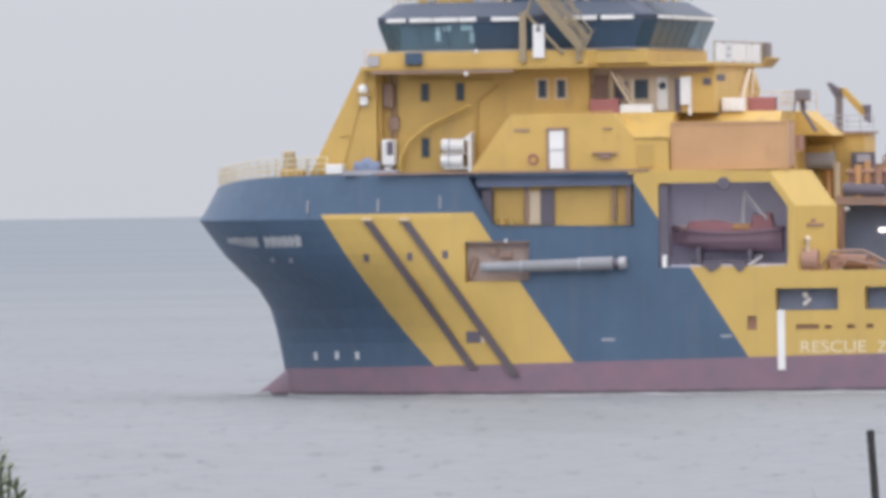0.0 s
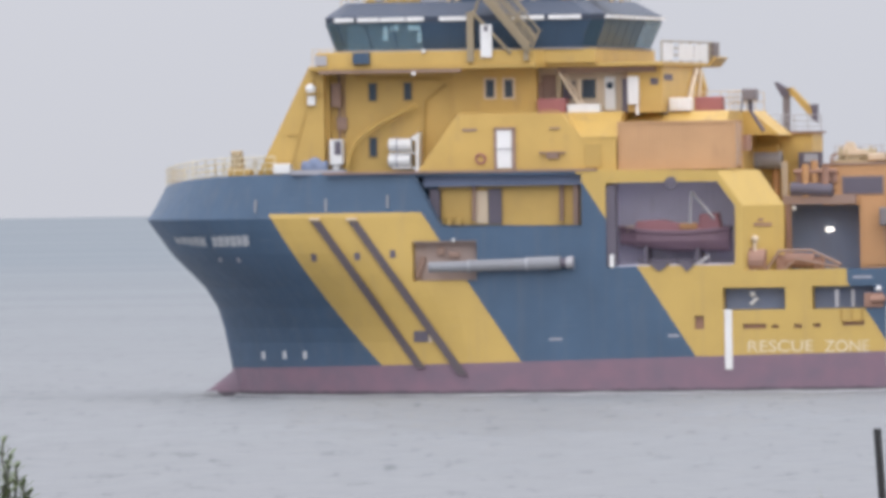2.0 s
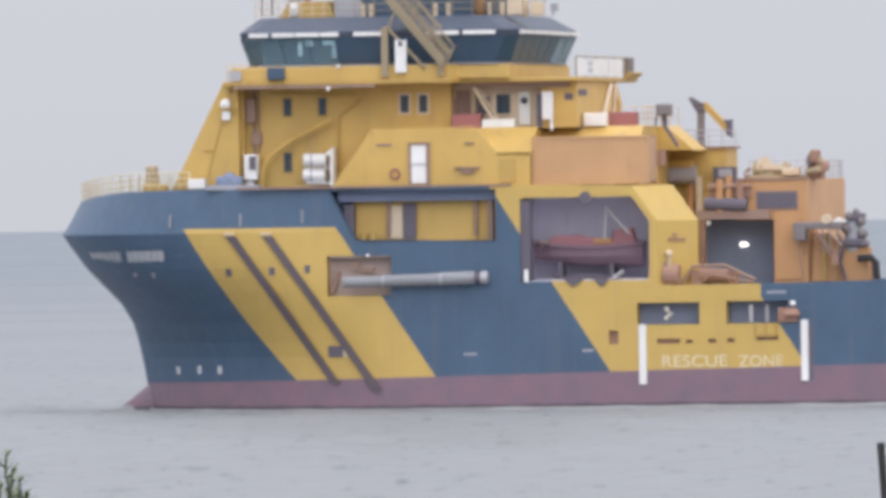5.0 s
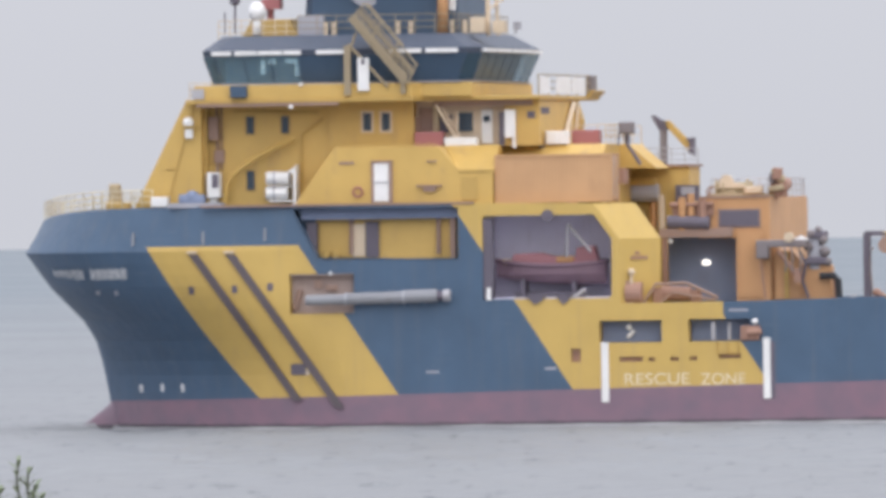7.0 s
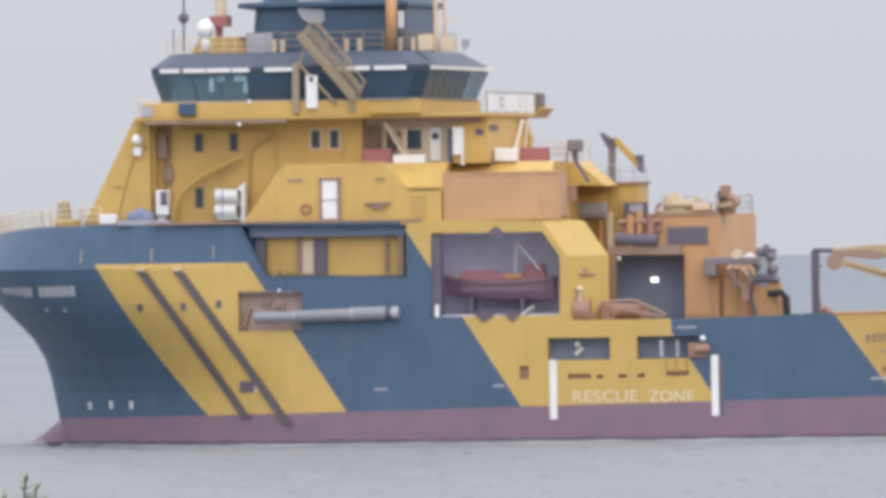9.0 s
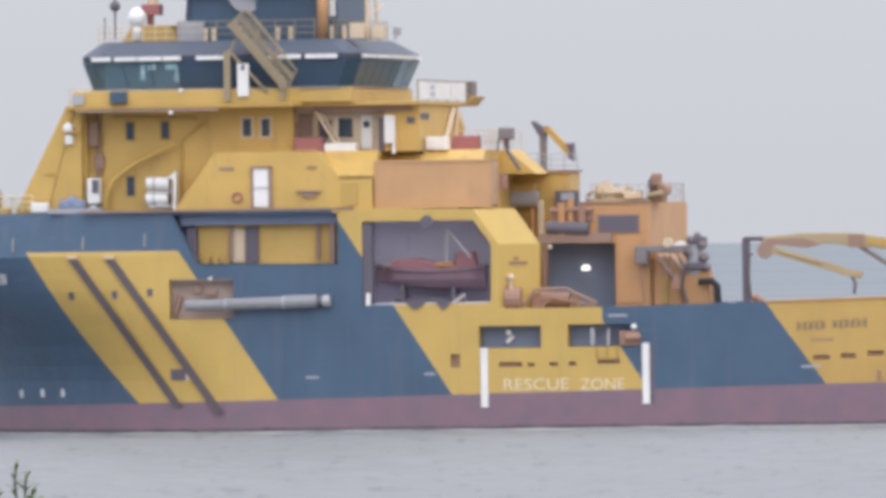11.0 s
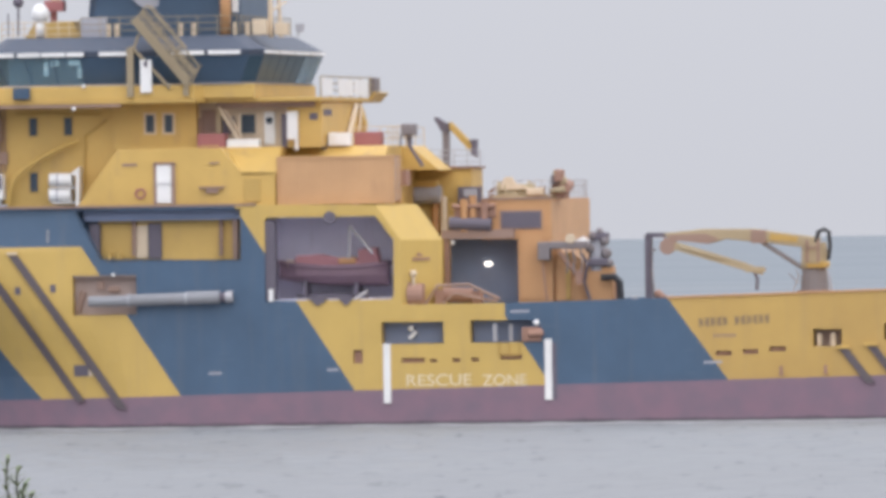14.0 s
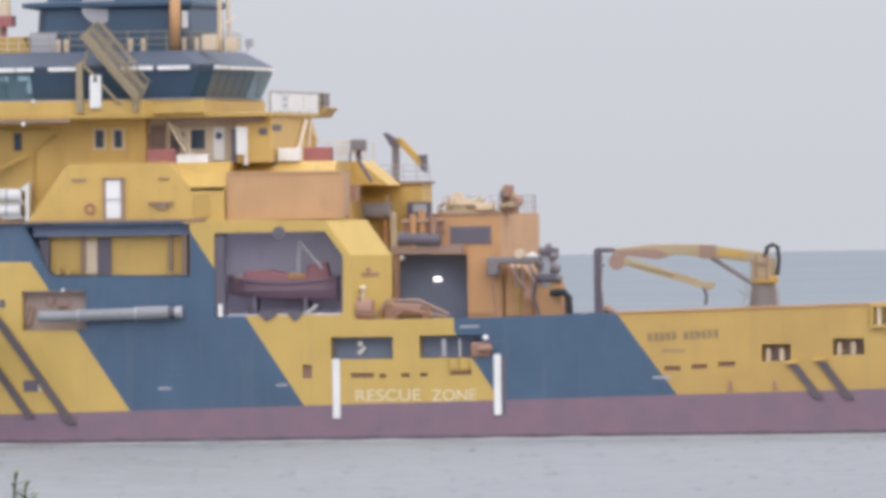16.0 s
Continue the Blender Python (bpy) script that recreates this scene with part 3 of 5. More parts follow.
railing([(-21.41, 3.00, 20.86), (-17.06, 3.00, 20.92)], roof, 1.0, 0.6, M_CREAM)
part("funnel_badge", Build().tube((-13.63, 5.00, 23.51), (-13.61, 4.90, 23.51), 0.95, 0.95, 20), M_GREY, funnel, "round grey badge")
part("funnel_vent", Build().box(-12.17, -11.52, 4.85, 5.00, 23.55, 23.72), M_WHITE, funnel)
part("exhaust_pipe", Build().tube((-9.34, 4.40, 21.00), (-9.29, 4.40, 24.42), 0.3, n=12), M_ORANGE, funnel, "orange exhaust pipe", smooth=True)
part("radar_mast", Build().tube((-6.93, 5.00, 20.88), (-6.98, 5.00, 24.39), 0.13).tube((-6.57, 6.00, 20.88), (-6.72, 6.00, 24.40), 0.1).tube((-7.01, 5.00, 22.25), (-6.24, 6.00, 22.86), 0.06), M_CREAM, roof)
part("roof_locker", Build().box(-7.78, -7.00, 4.00, 5.00, 21.03, 21.88).box(-6.65, -5.96, 4.60, 5.40, 21.02, 21.68), M_CREAM, roof, bevel=0.03)
part("small_lamp", Build().box(-6.10, -5.72, 8.00, 8.40, 21.23, 21.65).tube((-6.01, 8.20, 20.99), (-5.97, 8.20, 21.35), 0.06), M_GREY, roof)
part("funnel_louvre", Build().box(-9.04, -8.71, 4.90, 5.02, 22.28, 23.19), M_WHITE, funnel)
part("roof_trunk", Build().box(-17.33, -15.92, 4.50, 5.50, 21.03, 22.14), M_GREY, roof)
for u in (-15.73, -15.3, -11.75, -11.05, -8.76, -8.08):
    part("vent_pipe", Build().tube((u, 4.2, 21.0), (u, 4.2, 21.75), 0.13), M_CREAM, roof)

# bulbous stem foot, awash
foot = []
for k in range(9):
    q = k / 8
    r, top = 0.05 + 0.67 * q ** 0.8, -0.26 + 1.8 * q ** 1.15
    foot.append([(-31.3 + 2.4 * q, 11 + r * math.cos(a), -0.6 + (top + 0.6) * max(0.0, math.sin(a)) - 0.6 * max(0.0, -math.sin(a))) for a in np.linspace(0, 2 * math.pi, 14, endpoint=False)])
for k in range(1, 5):
    foot.append([(x + 0.3 * k, 11 + (y - 11) * (1 - 0.06 * k), z - 0.05 * k) for x, y, z in foot[8]])
part("bulb", Build().loft(foot), M_HULL, hull, "maroon bulb awash at the stem", smooth=True)

# ---------------- forecastle deck ----------------
def bow_rail():
    near = []
    for k in range(13):
        u = -32.3 + 0.62 * k
        near.append((u, 11 - half_breadth(u, 11.85) + 0.12, bow_sheer(u, 11.85) - 0.02))
    far = [(u, 22 - v, z) for u, v, z in near]
    railing(near, forecastle, 0.98, 0.62, M_LETTER, "bow_rail", r=0.032)
    railing(far, forecastle, 0.98, 0.62, M_LETTER, "bow_rail", r=0.028)
    railing([near[0], far[0]], forecastle, 0.98, 0.7, M_CREAM, "bow_rail", r=0.026)


bow_rail()
part("capstan", Build().box(-28.83, -28.24, 9.00, 9.60, 11.77, 13.00).tube((-28.87, 9.30, 13.01), (-28.24, 9.30, 13.03), 0.16), M_LATTICE, forecastle, bevel=0.04)
part("windlass_base", Build().box(-28.94, -27.68, 8.60, 9.80, 11.65, 12.19), M_YELLOW, forecastle, bevel=0.05)
aboard(part("deck_locker", Build().box(-24.91, -23.97, 1.00, 1.70, 11.86, 12.40), M_WHITE, None, bevel=0.06), "white locker on the forecastle deck", "locker")
aboard(part("mooring_winch", Build().tube((-23.27, 0.90, 12.14), (-21.90, 0.90, 12.13), 0.4, n=14).ball((-22.58, 0.90, 12.32), 0.42), M_CAVITY, None, smooth=True), "grey-blue mooring winch on the forecastle", "winch")
part("winch_bed", Build().box(-23.85, -20.90, 0.50, 1.40, 11.79, 12.05), M_GREY, forecastle)

# ---------------- front of the accommodation ----------------
for box in ((-19.99, -19.57, 3.14, 3.30, 15.74, 16.69), (-18.06, -17.64, 3.14, 3.30, 15.75, 16.69), (-20.00, -19.58, 3.14, 3.30, 12.71, 13.75)):
    part("window", Build().box(*box), M_GLASS, inner_house)
for box in ((-20.09, -19.48, 3.17, 3.30, 15.65, 16.78), (-18.16, -17.55, 3.17, 3.30, 15.66, 16.78), (-20.10, -19.49, 3.17, 3.30, 12.62, 13.84)):
    part("window_frame", Build().box(*box), M_OCHRE, inner_house)
part("hose_cabinet", Build().box(-22.00, -21.48, 2.70, 3.20, 15.43, 16.71), M_RUST, inner_house, bevel=0.03)
part("pillar", Build().box(-22.38, -22.06, 2.60, 3.00, 12.01, 17.32), M_OCHRE, inner_house)
part("ventilator", Build().box(-21.99, -21.29, 2.00, 2.80, 12.31, 13.68).tube((-21.73, 2.40, 11.8), (-21.72, 2.40, 12.37), 0.25), M_WHITE, inner_house, "white cowl ventilator", bevel=0.05)
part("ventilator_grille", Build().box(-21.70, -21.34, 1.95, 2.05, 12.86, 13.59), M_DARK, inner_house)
part("conduit", Build().path([(-21.6, 3.1, 12.0), (-21.6, 3.1, 17.2)], 0.08).path([(-21.35, 3.1, 13.8), (-21.35, 3.1, 17.2)], 0.05), M_RUST, inner_house, "rust-stained conduit")
part("junction_box", Build().box(-21.75, -21.2, 2.95, 3.2, 14.2, 14.9), M_RUST, inner_house, bevel=0.03)
part("deck_jib", Build().path([(-21.17, 2.60, 11.93), (-21.03, 2.60, 12.91), (-20.59, 2.60, 13.63), (-19.55, 2.60, 14.41), (-17.27, 2.60, 15.48)], 0.14), M_YELLOW, inner_house, "slender yellow curved jib")
for a, b in (((-18.75, 2.40, 13.34), (-17.51, 2.40, 13.32)), ((-18.77, 2.40, 12.51), (-17.59, 2.40, 12.50))):
    raft = aboard(part("liferaft", Build().tube(a, b, 0.36, n=14), M_WHITE, None, smooth=False), "white drum-shaped liferaft canister strapped on a rack", "liferaft", "liferafts")
    part("raft_strap", Build().tube((a[0] + 0.4, a[1], a[2]), (a[0] + 0.48, a[1], a[2]), 0.38, n=14), M_GREY, raft)
part("liferaft_rack", Build().prism([(-17.56, 13.66), (-17.06, 14.02), (-17.09, 11.88), (-17.27, 11.88), (-17.25, 13.53)], 2.0, 3.0).box(-18.71, -17.15, 2.10, 2.70, 12.85, 12.92)
     .box(-18.59, -17.17, 2.10, 2.70, 12.05, 12.13), M_WHITE, inner_house)
part("navigation_light", Build().ball((-22.92, 1.80, 16.41), 0.3).box(-23.10, -22.69, 1.70, 2.10, 15.56, 16.04), M_WHITE, front_block, smooth=False)
part("bracket", Build().box(-23.16, -22.35, 1.60, 2.20, 16.11, 16.22), M_OCHRE, front_block)
part("pipe_run", Build().path([(-17.03, 3.10, 12.00), (-16.92, 3.10, 15.67), (-15.72, 3.10, 16.57)], 0.07).path([(-20.71, 3.12, 16.95), (-16.05, 3.12, 16.82)], 0.06), M_OCHRE, inner_house)
part("handrail", Build().tube((-24.25, 1.95, 13.93), (-23.76, 1.95, 13.95), 0.05).tube((-24.12, 1.95, 12.09), (-22.66, 1.95, 17.26), 0.035), M_OCHRE, front_block)

# ---------------- side of the deckhouse ----------------
door = part("door", Build().box(-12.62, -11.76, 0.90, 1.02, 11.98, 14.04), M_WHITE, deckhouse, "white double-leaf weathertight door", bevel=0.02)
part("door_frame", Build().box(-12.74, -12.59, 0.86, 1.02, 11.92, 14.17).box(-11.78, -11.57, 0.86, 1.02, 11.91, 14.15).box(-12.71, -11.57, 0.86, 1.02, 14.05, 14.19), M_RUST, door)
part("door_handle", Build().box(-12.63, -11.73, 0.84, 0.90, 13.01, 13.06), M_STEEL, door)


def ring(c, r, tube_r):
    pts = [(c[0] + r * math.cos(a), c[1], c[2] + r * math.sin(a)) for a in np.linspace(0, 2 * math.pi, 15)]
    return Build().path(pts, tube_r)


aboard(part("lifebuoy", ring((-13.39, 0.35, 12.51), 0.25, 0.06), M_RED, None), "faded red lifebuoy hung on the yellow deckhouse", "lifebuoy")
part("name_board", Build().box(-14.49, -13.68, 0.95, 1.02, 14.01, 14.15), M_RUST, deckhouse)
part("pipe_bracket", Build().box(-10.25, -8.89, 0.80, 1.02, 12.74, 12.84).box(-9.89, -9.21, 0.85, 1.02, 12.49, 12.73), M_RUST, deckhouse)
part("small_plate", Build().box(-9.69, -9.14, 0.90, 1.02, 14.07, 14.15), M_RUST, deckhouse)
part("hatch", Build().box(-7.81, -6.90, 0.94, 1.02, 11.98, 13.24), M_OCHRE, deckhouse, bevel=0.02)
railing([(-14.74, 1.20, 14.93), (-9.24, 1.20, 14.98)], deckhouse, 0.06, 2.0, M_OCHRE, "coaming", 1)

# ---------------- upper deck ----------------
for box, frame_box in (((-13.52, -13.07, 2.93, 3.05, 15.83, 16.77), (-13.65, -12.95, 2.96, 3.05, 15.71, 16.89)), ((-12.49, -12.05, 2.93, 3.05, 15.82, 16.76), (-12.63, -11.93, 2.96, 3.05, 15.70, 16.88))):
    w = part("window", Build().box(*box), M_GLASS, top_house)
    part("window_frame", Build().box(*frame_box), M_CREAM, w)
w = part("window", Build().box(-8.45, -7.64, 3.72, 3.85, 15.70, 16.73), M_GLASS, mid_house)
part("window_frame", Build().box(-8.62, -7.49, 3.75, 3.85, 15.55, 16.88), M_CREAM, w)
w = part("window", Build().box(-9.51, -8.78, 3.72, 3.85, 15.69, 16.62), M_DARK, mid_house)
part("door", Build().box(-10.93, -10.48, 3.50, 3.85, 15.22, 16.55), M_RUST, mid_house, "rust-stained brown door")
aboard(part("red_locker", Build().box(-10.62, -9.06, 2.40, 3.50, 14.91, 15.71), M_RED, None, bevel=0.04), "faded red steel locker on the upper deck", "locker")
aboard(part("white_chest", Build().box(-8.98, -7.22, 2.40, 3.30, 14.88, 15.38), M_WHITE, None, bevel=0.05), "long white chest under the ladder", "chest")
part("ladder", Build().tube((-9.45, 2.60, 17.15), (-8.36, 2.60, 15.30), 0.08).tube((-9.29, 3.10, 17.15), (-8.20, 3.10, 15.30), 0.08).tube((-8.32, 2.80, 16.76), (-8.33, 2.80, 15.24), 0.06), M_CREAM, mid_house)
d = part("door", Build().box(-7.16, -6.55, 3.70, 3.85, 15.05, 16.87), M_WHITE, mid_house, "white door with an oval port", bevel=0.03)
part("port", Build().tube((-6.87, 3.71, 16.38), (-6.86, 3.66, 16.38), 0.2, n=12), M_GLASS, d)
part("cabinet", Build().box(-5.71, -5.13, 2.60, 3.05, 15.33, 16.84), M_WHITE, end_house, bevel=0.03)
part("cabinet_leg", Build().box(-5.30, -5.14, 2.70, 3.00, 14.77, 15.38), M_WHITE, end_house)
# dark box stands in for the shadow in the gap beside the cabinet
part("shadow_gap", Build().box(-6.08, -5.78, 2.98, 3.20, 14.91, 16.73), M_DARK, end_house)
part("deck_stain_plate", Build().box(-10.6, -9.6, 3.7, 3.8, 15.75, 17.0), M_RUST, mid_house, "rust-stained plate beside the door")
part("vent_duct", Build().box(-9.75, -9.45, 3.3, 3.8, 15.7, 17.2), M_LATTICE, mid_house, bevel=0.04)
part("lintel_beam", Build().box(-9.6, -4.2, 2.7, 2.98, 17.08, 17.37), M_RUST, mid_house, "rust-stained beam under the bridge deck")
part("louvre", Build().box(-4.52, -4.08, 2.95, 3.02, 16.38, 16.74), M_DARK, end_house)
part("louvre", Build().box(-3.86, -3.82, 3.4, 6.0, 16.6, 16.95), M_DARK, end_house)
part("aft_brace", Build().tube((-3.7, 9.5, 15.0), (-3.7, 13.0, 17.2), 0.16).tube((-3.7, 13.5, 15.0), (-3.7, 14.5, 17.2), 0.1), M_CREAM, end_house)
aboard(part("gear_cover", Build().box(-3.72, -2.5, 4.1, 4.9, 14.95, 15.66).box(-3.68, -3.12, 4.06, 4.12, 15.0, 15.6), M_WHITE, None, bevel=0.06), "deck gear under a white canvas cover", "cover")
aboard(part("white_chest", Build().box(-4.55, -3.92, 4.90, 5.80, 14.89, 15.62), M_CREAM, None, bevel=0.04), "small cream chest on the upper deck", "chest")
aboard(part("deck_chest", Build().box(-2.54, -1.05, 5.50, 6.50, 14.87, 15.70), M_RED, None, bevel=0.05), "faded red deck chest beside the rail", "chest")
part("vent_stub", Build().tube((-3.97, 4.20, 14.76), (-3.97, 4.20, 15.13), 0.16), M_DARK, aft_house)
railing([(-2.79, 7.00, 14.96), (0.06, 7.00, 14.99)], aft_house, 1.0, 0.7, M_CREAM)
railing([(-0.6, 5.2, 14.94), (-0.6, 16.8, 14.94)], aft_house, 1.0, 2.9, M_CREAM, rails=2)
search = aboard(part("searchlight", Build().box(-0.06, 0.75, 6.00, 6.8, 15.45, 16.1), M_GEAR, None, bevel=0.1), "dark grey searchlight on a post", "searchlight")
part("post", Build().tube((0.36, 6.50, 14.89), (0.33, 6.50, 15.50), 0.14).tube((-0.15, 6.40, 14.84), (-0.08, 6.40, 15.51), 0.05), M_DARK, search)
part("raked_post", Build().tube((1.31, 4.90, 13.78), (0.58, 4.90, 14.95), 0.1), M_DARK, aft_house)
part("house_end", Build().prism([(-1.10, 14.86), (-0.01, 14.90), (1.52, 13.59), (-1.11, 13.63)], 9.0, 13.3), M_YELLOW, aft_house)
part("flange_box", Build().box(0.27, 0.65, 3.60, 4.80, 12.75, 13.60), M_BROWN, aft_house)

# ---------------- small davit crane and clutter aft of the funnel deck ----------------
davit = aboard(part("davit", Build().box(0.8, 1.17, 14.50, 14.9, 13.7, 16.07), M_GEAR, None, bevel=0.04), "small grey davit crane with a yellow arm", "davit")
part("davit_arm", Build().prism([(0.94, 16.13), (1.32, 16.19), (2.64, 14.81), (2.48, 14.42)], 14.4, 15.0), M_OCHRE, davit)
part("davit_head", Build().prism([(0.35, 16.45), (0.51, 16.48), (0.94, 16.19), (1.22, 16.13), (1.22, 15.70), (0.75, 15.70)], 14.4, 15.0), M_DARK, davit)
part("davit_hook", Build().prism([(2.29, 15.22), (2.69, 15.24), (2.68, 14.23), (2.40, 14.45), (2.47, 14.94)], 14.3, 15.1), M_DARK, davit)
railing([(0.12, 13.60, 13.74), (3.05, 13.60, 13.70)], stern_house, 0.95, 0.7, M_STEEL)
part("roof_edge", Build().box(-0.60, 2.75, 13.20, 17.10, 13.66, 13.79), M_RUST, stern_house)
part("grey_tank", Build().tube((-0.89, 12.80, 12.27), (0.97, 12.80, 12.25), 0.5, n=14), M_GREY, stern_house, smooth=False)
part("tank_hood", Build().box(-0.72, 0.81, 12.50, 13.40, 12.52, 13.05), M_OCHRE, stern_house, bevel=0.1)
part("blue_locker", Build().box(1.90, 3.16, 12.80, 13.40, 11.75, 12.65), M_DARK, stern_house)
part("locker_door", Build().box(2.23, 2.98, 12.74, 12.80, 12.11, 12.53), M_GREY, stern_house)
for top, m in (((0.63, 13.00, 12.32), M_ORANGE), ((1.10, 12.80, 12.13), M_CREAM), ((3.77, 3.60, 11.98), M_ORANGE), ((4.23, 3.80, 12.16), M_ORANGE), ((4.87, 3.60, 11.84), M_BROWN)):
    part("vent_pipe", Build().tube((top[0], top[1], 10.2), top, 0.2, n=10), m, stern_house)
part("manifold", Build().box(3.17, 5.45, 3.80, 4.80, 10.95, 11.71).tube((3.10, 3.70, 11.56), (5.41, 3.70, 11.59), 0.14), M_BROWN, stern_house, bevel=0.06)
part("hose_reel", Build().tube((2.95, 3.60, 10.65), (5.25, 3.60, 10.56), 0.36, n=12), M_DARK, stern_house)
platform = part("platform", Build().box(2.52, 6.47, 3.50, 9.00, 9.81, 10.30), M_RUST, stern_house, "rust-stained working platform")
part("platform_lamp", Build().ball((3.10, 3.70, 9.62), 0.14), M_WHITE, platform)
part("stanchion", Build().box(2.66, 2.91, 3.60, 3.90, 7.19, 9.80), M_BROWN, platform)

# ---------------- winch tower ----------------
w = part("window", Build().box(5.76, 7.89, 3.93, 4.05, 10.37, 11.23), M_DARK, tower, "grey shuttered window")
part("window_frame", Build().box(5.66, 7.98, 3.96, 4.05, 10.28, 11.32), M_RUST, w)
part("tower_edge", Build().box(4.64, 8.51, 3.92, 4.10, 11.91, 12.01), M_RUST, tower)
railing([(8.35, 4.2, 11.95), (8.35, 17.0, 11.95)], tower, 1.0, 1.5, M_STEEL)
railing([(4.7, 8.0, 11.95), (4.7, 16.8, 11.95), (8.3, 16.8, 11.95)], tower, 1.0, 1.3, M_STEEL)
part("winch_drum", Build().tube((5.22, 6.00, 12.4), (7.22, 6.00, 12.38), 0.36, n=12), M_LATTICE, tower, "faded yellow winch drum")
for u, r in ((5.3, 0.5), (5.72, 0.62), (6.98, 0.52), (7.2, 0.42)):
    part("drum_flange", Build().tube((u - 0.05, 6.0, 12.4), (u + 0.05, 6.0, 12.4), r, n=14), M_LATTICE, tower)
part("drum_cover", Build().prism([(5.55, 12.9), (5.75, 13.15), (6.1, 13.12), (6.3, 12.75), (6.9, 12.6), (6.9, 12.45), (5.5, 12.45)], 5.5, 5.8), M_CREAM, tower)
part("winch_frame", Build().prism([(5.49, 11.96), (5.75, 12.6), (6.18, 12.6), (6.54, 11.94)], 5.6, 5.9).box(4.87, 8.57, 5.20, 7.00, 11.96, 12.16), M_LATTICE, tower)
for u in (4.9, 5.05, 7.5, 7.75):
    part("oil_pipe", Build().path([(u, 5.1, 11.96), (u, 5.1, 12.35), (u + 0.25, 5.1, 12.55)], 0.05), M_RUST, tower)
part("gear_unit", Build().box(8.32, 9.07, 5.20, 6.60, 11.92, 12.95).tube((8.76, 5.00, 12.83), (8.80, 5.00, 13.50), 0.3).tube((9.07, 5.00, 12.52), (8.93, 7.00, 12.64), 0.36), M_BROWN, tower, bevel=0.08)
part("hydraulic_box", Build().box(8.3, 8.6, 5.00, 5.60, 12.7, 13.2), M_GEAR, tower, bevel=0.04)
part("gear_case", Build().ball((8.95, 5.1, 12.9), 0.26).ball((8.62, 5.0, 13.3), 0.2).tube((8.2, 5.0, 12.3), (9.1, 5.0, 12.45), 0.16), M_LATTICE, tower, smooth=True)
part("white_cover", Build().box(6.94, 7.93, 5.00, 5.60, 12.12, 12.53), M_CREAM, tower, bevel=0.08)
n = Nodes("lit_work_lamp")
n.put(n.bsdf.inputs["Emission Color"], (1.0, 0.93, 0.82))
n.put(n.bsdf.inputs["Emission Strength"], 2.2)
M_LAMP = n.finish((0.9, 0.88, 0.82), 0.4)
part("work_lamp", Build().box(4.48, 4.88, 5.8, 5.98, 8.33, 8.55), M_LAMP, stern_core, "lit white work lamp", bevel=0.05)
# dark sheet, coloured like stern_core, paints the shade inside the tower recess
part("cavity_shade", Build().box(5.2, 6.6, 6.0, 6.1, 6.3, 9.75), M_CAVITY, stern_core)
part("winch_hood", Build().prism([(8.68, 9.00), (9.60, 9.05), (10.27, 8.31), (10.24, 6.36), (8.65, 6.38)], 4.2, 5.4), M_ORANGE, tower, bevel=0.06)
part("guide_rope", Build().path([(8.10, 3.10, 8.52), (8.21, 3.10, 7.43), (8.32, 3.10, 6.46)], 0.06), M_BROWN, tower)
part("hood_rib", Build().box(9.22, 9.44, 4.05, 4.25, 6.44, 8.99), M_OCHRE, tower)
part("hydraulic_pipe", Build().path([(10.09, 4.00, 8.92), (10.48, 3.60, 8.37), (10.28, 3.60, 7.40), (10.58, 3.60, 6.49)], 0.09), M_DARK, tower)
part("foot_step", Build().box(11.23, 11.86, 4.60, 5.60, 6.35, 7.68), M_BROWN, tower, bevel=0.05)
part("inner_wall", Build().box(6.7, 8.06, 3.93, 4.10, 6.53, 10.10), M_ORANGE, tower)
arm = part("spooling_arm", Build().box(7.95, 10.58, 3.00, 3.70, 9.2, 9.6), M_GEAR, tower, "weathered spooling arm with hanging gear", bevel=0.08)
part("arm_head", Build().box(7.85, 8.5, 2.90, 3.80, 8.6, 9.6), M_GEAR, arm, bevel=0.08)
part("arm_strut", Build().tube((9.01, 3.20, 9.06), (10.07, 3.20, 7.59), 0.12).box(9.91, 10.26, 3.00, 3.40, 7.29, 8.07), M_BROWN, arm)
motor = part("winch_motor", Build().tube((10.91, 4.20, 8.00), (10.93, 4.20, 9.82), 0.5, 0.44, 12), M_GREY, tower, "grey winch motor with dark bands")
part("motor_band", Build().box(10.49, 11.60, 3.50, 4.90, 8.25, 8.66), M_DARK, motor, bevel=0.1)
part("motor_cap", Build().box(10.62, 11.54, 3.60, 4.80, 9.65, 10.06), M_DARK, motor, bevel=0.1)
for u, z, r in ((10.75, 9.9, 0.24), (11.15, 10.12, 0.2), (11.42, 9.6, 0.26), (11.5, 8.95, 0.3), (10.6, 9.2, 0.26), (11.65, 8.4, 0.24)):
    part("motor_fitting", Build().ball((u, 3.75, z), r, 5, 9), M_GEAR, motor)
for u in (9.4, 9.75, 10.2):
    part("hanging_line", Build().path([(u, 2.95, 9.3), (u + 0.12, 2.95, 8.6), (u + 0.05, 2.95, 7.9)], 0.05), M_GEAR, arm)
part("arm_sheave", Build().tube((9.65, 2.9, 9.75), (9.65, 3.3, 9.75), 0.26, n=12), M_CREAM, arm)
part("motor_lid", Build().prism([(9.82, 9.65), (10.37, 9.47), (10.62, 9.58), (10.19, 9.83)], 3.6, 4.2), M_WHITE, motor)
part("motor_base", Build().box(10.30, 11.80, 3.80, 5.00, 6.37, 8.23), M_ORANGE, motor, bevel=0.05)
